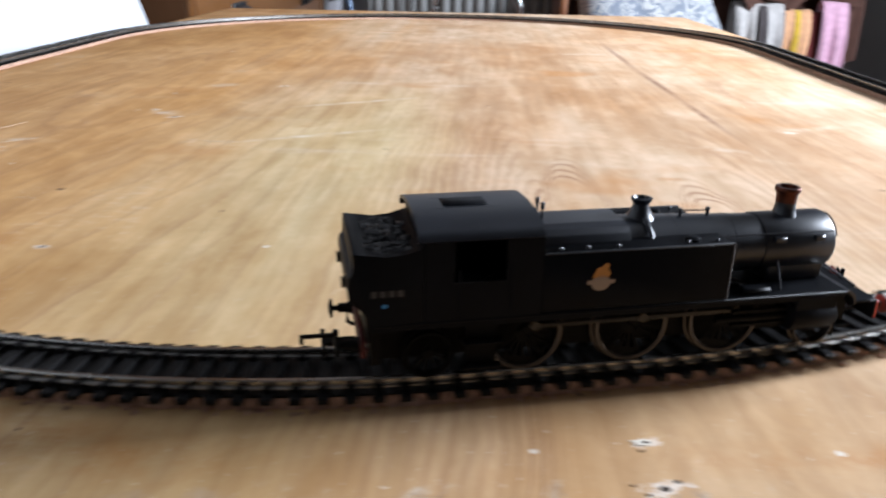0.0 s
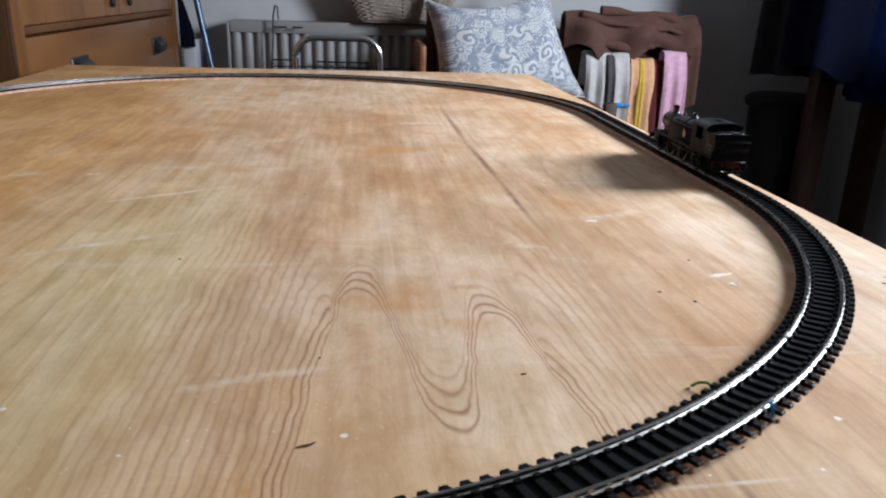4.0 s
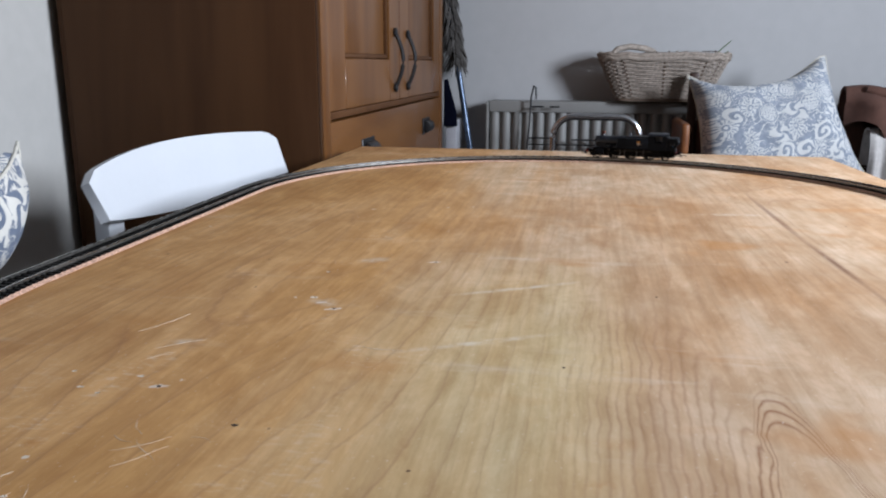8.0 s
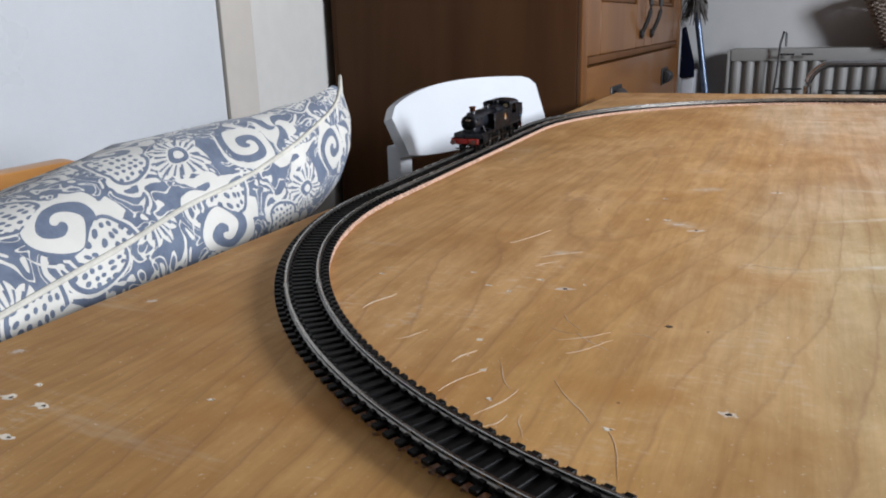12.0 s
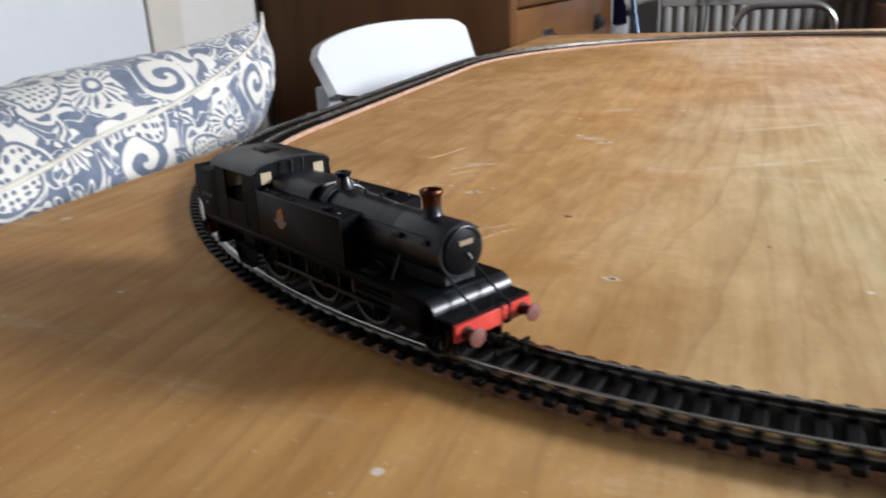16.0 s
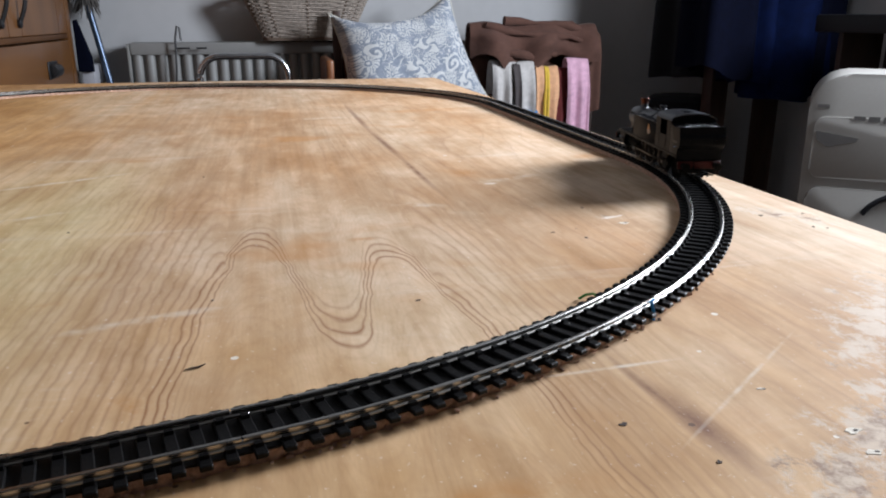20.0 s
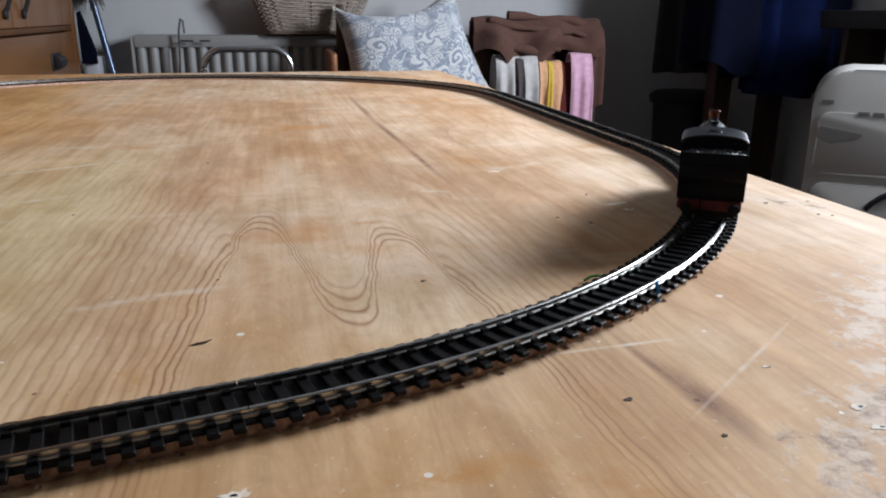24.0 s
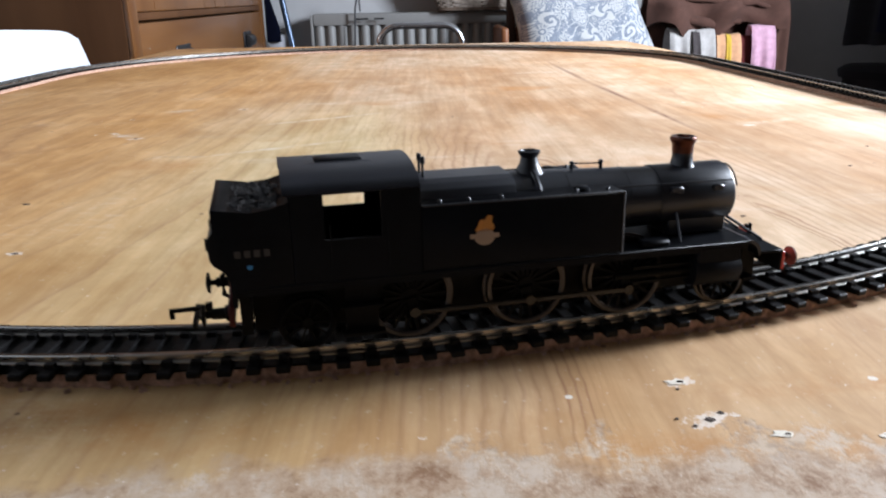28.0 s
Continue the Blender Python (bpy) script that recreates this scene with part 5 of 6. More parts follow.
def build_marks():
    board = bpy.data.objects["plywood_table"]
    rng = random.Random(7)
    for x, y, r in ((0.007, -0.315, 1.3), (0.175, -0.462, 1.6), (0.268, -0.374, 1.4), (0.282, -0.388, 1.5), (0.069, -0.171, 1.2), (-0.139, -0.412, 2.0), (0.214, -0.576, 1.6), (0.103, -0.600, 1.1), (0.104, -0.617, 1.5), (0.1015, -0.6035, 0.6), (0.1075, -0.6145, 0.8), (0.1, -0.6195, 0.7), (0.097, -0.6165, 0.5),
                    (-0.148, -0.239, 1.5), (-0.103, -0.105, 1.2), (-0.196, -0.378, 1.5), (-0.108, -0.486, 1.4), (0.091, -0.443, 1.0), (0.23, -0.60, 1.2), (0.36, -0.55, 1.0), (0.431, -0.367, 1.5), (0.403, -0.366, 1.6), (0.416, -0.396, 1.5), (0.422, -0.400, 1.3), (0.306, -0.324, 1.2), (0.403, -0.010, 1.8)):
        out = [(x + 0.0009 * r * rng.uniform(0.5, 1.2) * math.cos(a), y + 0.0007 * r * rng.uniform(0.5, 1.2) * math.sin(a)) for a in (2 * math.pi * k / 9 for k in range(9))]
        part("screw_hole", slab(out, TOP - 0.0003, TOP + 0.0002), HOLE, board, "", None)
    # a sliver of wood and scraps beside the track
    sliver = thing("wood_sliver", "dark splinter of wood lying on the plywood", "splinter", "", pose(0.089, -0.510, TOP, 0, 0, 12) @ Matrix.Scale(0.5, 4))
    part("splinter", tube([(-0.007, 0, 0.0008), (-0.002, 0.0006, 0.0010), (0.003, 0.0002, 0.0012), (0.0075, 0.0012, 0.0022)], [0.0003, 0.0007, 0.0008, 0.0003], 6), HOLE, sliver)
    wire = thing("blue_wire", "short blue wire tag soldered at the rail", "wire", "", pose(0.260, -0.5055, TOP))
    part("wire_end", tube([(0, 0, 0.0005), (0.0004, 0.001, 0.004), (-0.0004, 0.0022, 0.0078), (0.0012, 0.003, 0.0080)], 0.0007, 7), CLIP_BLUE, wire)
    chip = thing("blue_scrap", "scrap of pale blue plastic by the cork", "scrap", "", pose(0.204, -0.5365, TOP))
    part("scrap", box(-0.0022, 0.0022, -0.001, 0.001, 0, 0.0012, 0.0003), CLIP_BLUE, chip)
    green = thing("green_wire", "loose loop of green wire beside the track", "wire", "", pose(0.2455, -0.4800, TOP, 0, 0, -45))
    part("wire_loop", tube([(-0.0055, -0.001, 0.0006), (-0.003, 0.0003, 0.0026), (0.0, 0.0010, 0.0034), (0.003, 0.0004, 0.0026), (0.0055, -0.0006, 0.0006)], 0.0006, 7), CLIP_GREEN, green)


build_marks()


# ---- the pine wardrobe ----
def build_wardrobe():
    w = thing("pine_wardrobe", "honey pine wardrobe with iron handles and drawers below", "wardrobe")
    x0, x1, y0, y1, h = -0.966, -0.456, 0.662, 1.902, 2.02
    part("side_panel", box(x0, x1 - 0.009, y0 - 0.005, y0 + 0.022, 0.06, h, 0.002), PINE_SIDE, w, "darker side panel")
    part("corner_post", box(x1 - 0.0085, x1, y0 - 0.004, y0 + 0.040, 0.0, h, 0.002), PINE_V, w)
    part("side_panel", box(x0, x1 - 0.032, y1 - 0.022, y1, 0.06, h, 0.002), PINE_V, w)
    part("corner_post", box(x1 - 0.031, x1, y1 - 0.040, y1 + 0.004, 0.0, h, 0.004), PINE_V, w)
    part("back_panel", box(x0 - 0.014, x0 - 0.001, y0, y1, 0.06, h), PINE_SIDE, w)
    part("top", box(x0 - 0.014, x1 + 0.02, y0 - 0.02, y1 + 0.02, h, h + 0.03, 0.006), PINE, w)
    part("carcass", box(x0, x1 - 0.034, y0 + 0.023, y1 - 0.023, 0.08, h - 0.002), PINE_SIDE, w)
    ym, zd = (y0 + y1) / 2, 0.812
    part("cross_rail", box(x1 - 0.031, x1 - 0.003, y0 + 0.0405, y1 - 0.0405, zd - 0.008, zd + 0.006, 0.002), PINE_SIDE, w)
    # two framed doors
    for k, (a, b) in enumerate(((y0 + 0.042, ym - 0.001), (ym + 0.001, y1 - 0.042))):
        z0, z1 = zd + 0.007, h - 0.03
        bm = bmesh.new()
        s = 0.105
        for c in ((a, a + s, z0, z1), (b - s, b, z0, z1), (a + s, b - s, z0, z0 + 0.10), (a + s, b - s, z1 - 0.10, z1)):
            add_box(bm, x1 - 0.026, x1 - 0.002, c[0], c[1], c[2], c[3], 0.002, 1)
        door = part("door", bm, PINE_V, w)
        part("door_panel", box(x1 - 0.026, x1 - 0.014, a + s + 0.001, b - s - 0.001, z0 + 0.101, z1 - 0.101, 0.002), PINE_V, door)
        bm = bmesh.new()
        for c in ((a + s, a + s + 0.012, z0 + 0.10, z1 - 0.10), (b - s - 0.012, b - s, z0 + 0.10, z1 - 0.10), (a + s, b - s, z0 + 0.10, z0 + 0.112)):
            add_box(bm, x1 - 0.018, x1 - 0.006, c[0] + 0.0005, c[1] - 0.0005, c[2] + 0.0005, c[3], 0.003, 1)
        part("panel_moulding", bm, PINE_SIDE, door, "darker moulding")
        y = 1.222 if k == 0 else 1.366
        arc = [(x1 + 0.004 + 0.018 * math.sin(math.pi * j / 10), y, 0.855 + 0.125 * j / 10) for j in range(11)]
        handle = part("door_handle", tube(arc, 0.0052, 8), IRON, door, "bowed black iron handle")
        for z in (0.850, 0.985):
            part("handle_plate", lathe([(0.011, -0.003), (0.011, 0.003), (0.006, 0.006)], 12, "x", None, Matrix.Translation((x1 + 0.002, y, z))), IRON, handle)
    # drawers
    z = zd - 0.012
    for hgt in (0.172, 0.20, 0.20):
        z0 = z - hgt
        drawer = part("drawer", box(x1 - 0.026, x1 - 0.002, y0 + 0.043, y1 - 0.043, z0 + 0.004, z - 0.001, 0.003), PINE, w)
        for y in (0.962, 1.622):
            zc = z0 + hgt * 0.56
            bm = bmesh.new()
            add_box(bm, x1 - 0.002, x1 + 0.002, y - 0.050, y + 0.050, zc - 0.024, zc + 0.024, 0.002, 1)
            cup = []
            for j in range(9):
                a = math.pi * j / 8
                cup.append((0.003 + 0.018 * math.sin(a), 0.018 * math.cos(a)))
            slab([(x1 + p, zc - 0.002 + q) for p, q in cup], y - 0.036, y + 0.036, bm, "y", 0.003)
            part("cup_handle", bm, IRON, drawer, "black iron cup handle")
        z = z0 - 0.003
    part("plinth", box(x0, x1 - 0.012, y0 + 0.0405, y1 - 0.0405, 0.0, 0.20, 0.003), PINE_SIDE, w)


build_wardrobe()


# ---- white chair drawn up to the board ----
def build_white_chair():
    ch = thing("white_chair", "white painted chair with a broad curved back panel", "chair")

    def back(u, v):
        y = 0.045 + 0.542 * u
        top = 0.785 + 0.016 * math.sin(math.pi * min(1, u * 0.93 + 0.02)) ** 0.75
        top -= 0.012 * max(0, (u - 0.93) / 0.07) ** 2 + 0.010 * max(0, (0.05 - u) / 0.05) ** 2
        bow = 0.045 * (1 - (2 * u - 1) ** 2)
        low = 0.735 - 0.018 * min(1.0, 2.2 * u) - 0.3 * bow
        return (-0.520 - bow - 0.02 * (v - 0.5), y, low + (top - low) * v)

    part("backrest", sheet(back, 28, 6, 0.011), PLASTIC_WHITE, ch, "", 50)
    for y in (0.128, 0.525):
        part("back_post", box(-0.565, -0.545, y - 0.017, y + 0.017, 0.44, 0.738, 0.004), PLASTIC_WHITE, ch)
    part("seat", slab(rounded(0.40, 0.42, 0.05, 6, -0.36, 0.327), 0.425, 0.452, None, "z", 0.006), PLASTIC_WHITE, ch)
    for x in (-0.535, -0.20):
        for y in (0.145, 0.508):
            part("leg", tube([(x, y, 0.0), (x + (0.012 if x < -0.4 else -0.012), y, 0.43)], [0.013, 0.018], 12), PLASTIC_WHITE, ch)


build_white_chair()


def lift(u, v):
    """How far a drawn-up corner of a cushion rises."""
    return max(0.0, u) ** 4 * max(0.0, v) ** 3.2


def pillow_bm(w, h, t, pinch=0.06, nu=30, nv=24, seed=0.0, ear=0.0, square=0.55, taper=0.0, slant=0.0, dip=0.0):
    """A stuffed cushion: two domed faces that meet in a seam, with drawn-out corners and creases."""
    bm = bmesh.new()
    grid = {}
    for side in (1, -1):
        for i in range(nu + 1):
            for j in range(nv + 1):
                u, v = 2 * i / nu - 1, 2 * j / nv - 1
                edge = i in (0, nu) or j in (0, nv)
                if edge and side == -1:
                    grid[side, i, j] = grid[1, i, j]
                    continue
                x = w / 2 * u * (1 - pinch * (1 - v * v) * abs(u) ** 3)
                y = h / 2 * v * (1 - pinch * (1 - u * u) * abs(v) ** 3)
                dome = max(0.0, (1 - u**4) * (1 - v**4)) ** square
                crease = 0.10 * noise.noise((u * 2.2 + seed, v * 2.2, side * 3.0 + seed)) * dome + 0.05 * noise.noise((u * 6 + seed, v * 6, side)) * dome
                if side == 1:
                    dome *= 1 - taper * min(1.0, max(0.0, v))
                x -= slant * w * (u + 1) / 2 * (v + 1) / 2
                y -= dip * h * max(0.0, 1 - (u + 0.1) ** 2) * max(0.0, v) ** 3
                z = side * t / 2 * (dome + crease) if not edge else 0.012 * w * noise.noise((u * 3 + seed, v * 3, 7))
                grid[side, i, j] = bm.verts.new((x - 0.8 * ear * lift(u, v), y, z + ear * lift(u, v)))
    for side in (1, -1):
        for i in range(nu):
            for j in range(nv):
                q = [grid[side, i, j], grid[side, i + 1, j], grid[side, i + 1, j + 1], grid[side, i, j + 1]]
                bm.faces.new(q if side == 1 else q[::-1])
    return bm


def seam(w, h, pinch, n=24, seed=0.0, ear=0.0, slant=0.0, dip=0.0):
    pts = []
    for k in range(4 * n):
        e, f = divmod(k, n)
        s = 2 * f / n - 1
        u, v = [(s, -1), (1, s), (-s, 1), (-1, -s)][e]
        pts.append((w / 2 * u * (1 - pinch * (1 - v * v) * abs(u) ** 3) - 0.8 * ear * lift(u, v) - slant * w * (u + 1) / 2 * (v + 1) / 2, h / 2 * v * (1 - pinch * (1 - u * u) * abs(v) ** 3) - dip * h * max(0.0, 1 - (u + 0.1) ** 2) * max(0.0, v) ** 3, 0.012 * w * noise.noise((u * 3 + seed, v * 3, 7)) + ear * lift(u, v)))
    return pts


def build_blue_cushion():
    c = thing("blue_cushion", "plump cushion in blue and cream flower print with piping", "cushion", "", pose(-0.620, -0.322, 0.698, 8, -26, 2))
    part("cover", pillow_bm(0.36, 0.57, 0.138, 0.05, seed=2.0, ear=0.040, square=0.38, taper=0.58), CUSHION_BLUE, c, "", 60)
    part("piping", tube(seam(0.36, 0.57, 0.05, seed=2.0, ear=0.040), 0.0018, 7, None, True), PIPING, c, "cream piping along the seam")
    s = thing("armchair", "beech-framed armchair with a padded seat beside the board", "armchair")
    part("seat_cushion", box(-0.98, -0.46, -0.92, -0.06, 0.40, 0.655, 0.04, 3), BROWN_CLOTH, s)
    part("back_rail", box(-0.870, -0.840, -0.92, -0.12, 0.656, 0.748, 0.010), ORANGE_WOOD, s, "varnished beech rail")
    for y in (-0.90, -0.08):
        for x in (-0.95, -0.49):
            part("leg", box(x - 0.02, x + 0.02, y - 0.02, y + 0.02, 0.0, 0.40, 0.004), ORANGE_WOOD, s)
    part("seat_frame", box(-0.96, -0.475, -0.90, -0.08, 0.345, 0.3995, 0.006), ORANGE_WOOD, s)


build_blue_cushion()


# ---- along the radiator wall ----
def build_radiator():
    r = thing("radiator", "white fluted panel radiator on the wall", "radiator")
    x0, x1, yf, yb, z0, z1 = -0.305, 0.86, 1.985, 2.06, 0.22, 0.786
    part("back_plate", box(x0, x1, yf + 0.018, yb, z0, z1 - 0.012, 0.004), ENAMEL, r)
    part("top_rail", box(x0, x1, yf - 0.004, yb, z1 - 0.040, z1, 0.008), ENAMEL, r)
    part("bottom_rail", box(x0, x1, yf - 0.004, yb, z0, z0 + 0.03, 0.008), ENAMEL, r)
    n = 30
    for k in range(n):
        x = x0 + (x1 - x0) * (k + 0.5) / n
        out = [(x + 0.0155 * math.cos(math.pi * j / 8), yf + 0.0175 - 0.016 * math.sin(math.pi * j / 8)) for j in range(9)]
        part("flute", slab(out, z0 + 0.028, z1 - 0.036), ENAMEL, r)
    for x in (x0 - 0.010, x1 + 0.001):
        part("end_cap", box(x, x + 0.009, yf - 0.002, yb, z0 + 0.01, z1 - 0.004, 0.003), ENAMEL, r)
    for x in (-0.1, 0.6):
        part("bracket", box(x - 0.02, x + 0.02, yb, 2.1, 0.4, 0.62), ENAMEL, r)


build_radiator()


def build_airer():
    a = thing("radiator_airer", "thin black wire airer hooked over the radiator", "clothes airer")
    y = 1.955
    part("hook_wire", tube([(-0.170, y, 0.615), (-0.162, y, 0.70), (-0.158, y, 0.80), (-0.150, y, 0.838), (-0.143, y, 0.832), (-0.141, y, 0.792)], 0.0034, 7), IRON, a)
    for x0, x1, z in ((-0.160, -0.115, 0.768), (-0.095, -0.062, 0.768), (-0.166, -0.085, 0.662), (-0.02, 0.16, 0.658)):
        part("bar", tube([(x0, y, z), (x1, y, z)], 0.0030, 7), IRON, a)
    part("bar", tube([(-0.166, y, 0.640), (0.42, y, 0.640)], 0.0026, 7), IRON, a)
    part("bar", tube([(0.42, y, 0.640), (0.42, 1.978, 0.768), (0.42, 2.03, 0.7745)], 0.0026, 7), IRON, a)


build_airer()


def build_tube_chair():
    c = thing("tubular_chair", "folding chair with a bent chrome tube back", "chair")
    y, r = 1.707, 0.0105
    pts = [(-0.072, y + 0.02, 0.0), (-0.072, y, 0.66)]
    pts += [(-0.072 + 0.062 * (1 - math.cos(a)), y, 0.690 + 0.062 * math.sin(a)) for a in (math.pi / 2 * k / 8 for k in range(9))]
    pts += [(0.190 - 0.062 * (1 - math.cos(a)), y, 0.690 + 0.062 * math.sin(a)) for a in (math.pi / 2 * (8 - k) / 8 for k in range(9))]
    pts += [(0.190, y, 0.66), (0.190, y + 0.02, 0.0)]
    part("back_tube", tube(pts, r, 12), CHROME, c)
    part("seat", slab(rounded(0.27, 0.34, 0.03, 5, 0.059, y - 0.175), 0.43, 0.452, None, "z", 0.005), BLACK_CLOTH, c)
    for x in (-0.060, 0.178):
        part("leg", tube([(x, y - 0.012, 0.43), (x, y - 0.33, 0.0)], 0.0095, 10), CHROME, c)
    part("cross_tube", tube([(-0.072, y + 0.004, 0.40), (0.190, y + 0.004, 0.40)], 0.008, 10), CHROME, c)


build_tube_chair()


def build_mop():
    m = thing("feather_duster", "grey fluffy duster on a blue-grey pole leaning in the corner", "duster")
    a, b = Vector((-0.262, 1.95, 0.0)), Vector((-0.492, 2.045, 1.30))
    part("pole", tube([a, a.lerp(b, 0.5), b], 0.0105, 12), TUBE_BLUE, m)
    rng = random.Random(3)
    bm = bmesh.new()
    for k in range(800):
        t = rng.uniform(0.70, 1.0)
        p = a.lerp(b, t)
        ang = rng.uniform(0, 2 * math.pi)
        out = Vector((math.cos(ang), 0.6 * math.sin(ang), -0.5)).normalized()
        q = p + out * rng.uniform(0.025, 0.052)
        q.y = min(q.y, 2.088)
        tube([p, p.lerp(q, 0.6) + Vector((0, 0, 0.01)), q + Vector((0, 0, -0.02))], [0.0035, 0.003, 0.0012], 4, bm)
    tagged(part("duster_head", bm, MOP_GREY, m, "matted grey fibres", 60), kind="stuff")


build_mop()


def build_bag():
    b = thing("paper_bag", "white and black folded bag beside the wardrobe", "bag", "", pose(-0.418, 1.985, 0))
    part("bag_side", box(-0.030, 0.008, -0.06, 0.06, 0.0, 0.72, 0.006), BAG_WHITE, b)
    part("bag_flap", slab([(-0.034, 0.70), (-0.034, 0.855), (-0.022, 0.86), (0.010, 0.745), (0.012, 0.70)], -0.078, -0.062, None, "y", 0.003), NAVY, b, "dark folded flap")


build_bag()


def build_basket():
    k = thing("willow_basket", "grey willow basket with a bent handle and green cuttings", "basket", "", pose(0.270, 1.992, 0.790))
    w0, w1, d0, d1, h = 0.140, 0.208, 0.050, 0.080, 0.150
    part("base", slab(rounded(2 * w0 + 0.02, 2 * d0 + 0.01, 0.03, 5), 0.0, 0.010, None, "z", 0.002), WICKER_DARK, k)

    def ring(z, bulge=0.0, n=64):
        t = z / h
        w, d = w0 + (w1 - w0) * t, d0 + (d1 - d0) * t
        return [((w + bulge) * math.copysign(abs(math.cos(a)) ** 0.45, math.cos(a)), (d + bulge) * math.copysign(abs(math.sin(a)) ** 0.6, math.sin(a)), z) for a in (2 * math.pi * j / n for j in range(n))]

    rows = 21
    for r in range(rows):
        z = 0.012 + (h - 0.02) * r / rows
        pts = [(x * (1 + (0.030 if (j // 2 + r) % 2 else -0.022)), y * (1 + (0.05 if (j // 2 + r) % 2 else -0.04)), z + 0.0012 * noise.noise((x * 40, y * 40, r))) for j, (x, y, z) in enumerate(ring(z))]
        part("weaver", tube(pts, 0.0031, 6, None, True), WICKER, k)
    for j in range(0, 64, 4):
        lo, hi = ring(0.006)[j], ring(h - 0.005)[j]
        part("stake", tube([lo, hi], 0.0040, 6), WICKER_DARK, k)
    for d, z in ((0.0, h), (0.003, h - 0.011)):
        pts = [(x, y, zz + 0.003 * math.sin(j * 1.3)) for j, (x, y, zz) in enumerate(ring(z, d))]
        part("rim", tube(pts, 0.0075, 7, None, True), WICKER, k)
    part("handle", tube([(-0.165, -0.06, h + 0.002), (-0.15, -0.045, h + 0.018), (-0.11, -0.03, h + 0.026), (-0.06, -0.02, h + 0.020), (-0.03, 0.0, h + 0.008)], 0.010, 9), WICKER, k, "bent willow handle")
    rng = random.Random(11)
    for j in range(9):
        x = rng.uniform(-0.10, 0.15)
        part("twig", tube([(x, 0.0, h - 0.03), (x + rng.uniform(-0.02, 0.03), rng.uniform(-0.03, 0.03), h + 0.012), (x + rng.uniform(-0.03, 0.05), rng.uniform(-0.04, 0.03), h + rng.uniform(0.004, 0.02))], [0.003, 0.003, 0.0015], 5), WICKER, k)
    for j, (x, dx, z) in enumerate(((0.150, 0.055, 0.052), (0.165, 0.035, 0.020), (0.120, -0.03, 0.012), (0.175, 0.028, 0.008))):
        def leaf(u, v, x=x, dx=dx, z=z):
            wid = 0.012 * math.sin(math.pi * min(1, u * 0.9 + 0.08))
            return (x + dx * u, -0.03 + (v - 0.5) * 2 * wid, h - 0.01 + z * u + 0.004 * abs(v - 0.5))
        part("leaf", sheet(leaf, 8, 4, 0.0012), LEAF, k, "green leaf")


build_basket()


def build_pale_cushion():
    ch = thing("wooden_armchair", "wooden armchair with rounded brown arms by the radiator", "armchair")
    part("arm", box(0.298, 0.322, 1.60, 1.86, 0.655, 0.745, 0.011, 3), RUST_WOOD, ch, "rounded red-brown arm board")
    for x in (0.312, 0.905):
        for y in (1.615, 1.90):
            part("leg", box(x - 0.019, x + 0.019, y - 0.019, y + 0.019, 0.0, 0.654 if x < 0.5 else 0.58, 0.004), DARK_WOOD, ch)
    part("back_post", box(0.345, 0.372, 1.865, 1.895, 0.40, 0.885, 0.006), DARK_WOOD, ch, "dark upright")
    part("seat", box(0.338, 0.885, 1.60, 1.90, 0.36, 0.575, 0.03, 3), BROWN_CLOTH, ch)
    part("back", box(0.374, 0.885, 1.875, 1.925, 0.5755, 0.74, 0.02, 3), BROWN_CLOTH, ch)
    c = thing("pale_cushion", "pale blue and white paisley print cushion propped upright", "cushion", "", pose(0.595, 1.790, 0.735, 74, 0, 3) @ Matrix.Rotation(radians(7), 4, "Z"))
    part("cover", pillow_bm(0.49, 0.385, 0.15, 0.10, seed=6.5, slant=0.16, dip=0.17), CUSHION_PALE, c, "", 60)
    part("piping", tube(seam(0.49, 0.385, 0.10, seed=6.5, slant=0.16, dip=0.17), 0.003, 7, None, True), PIPING, c)


build_pale_cushion()


def drape(name, label, x0, x1, y, z_top, front, back, mat, seed, depth=0.05, wave=0.010, folds=3.0, thick=0.006, top_slope=0.0):
    """A cloth hung over a bar: down in front, over the top and down behind, with folds."""
    t = thing(name, label, "cloth")
    rough = min(1.0, (x1 - x0) / 0.3)

    def fn(u, v):
        x = x0 + (x1 - x0) * u
        n = noise.noise((x * 9 + seed, v * 2.2, seed))
        top = z_top + top_slope * u + (0.008 + 0.012 * rough) * noise.noise((x * 11, seed, 2.0))
        if v < 0.62:
            k = 1 - v / 0.62
            z, yy = top - (front + (0.03 + 0.05 * rough) * noise.noise((x * 8, seed, 9.0))) * k, y - depth * (0.55 + 0.45 * math.sin(math.pi / 2 * min(1, k * 3)))
        elif v < 0.74:
            a = (v - 0.62) / 0.12 * math.pi
            z, yy = top + depth * 0.35 * math.sin(a), y - depth * 0.55 * math.cos(a)
        else:
            k = (v - 0.74) / 0.26
            z, yy = top - back * k, y + depth * 0.55
        hang = min(1.0, abs(v - 0.68) * 3)
        yy += hang * (wave * math.sin(2 * math.pi * folds * u + seed) + (0.012 + 0.03 * rough) * n)
        return (x + 0.006 * n, yy, z)

    part("cloth", sheet(fn, 30, 26, thick), mat, t, "", 60)
    return t


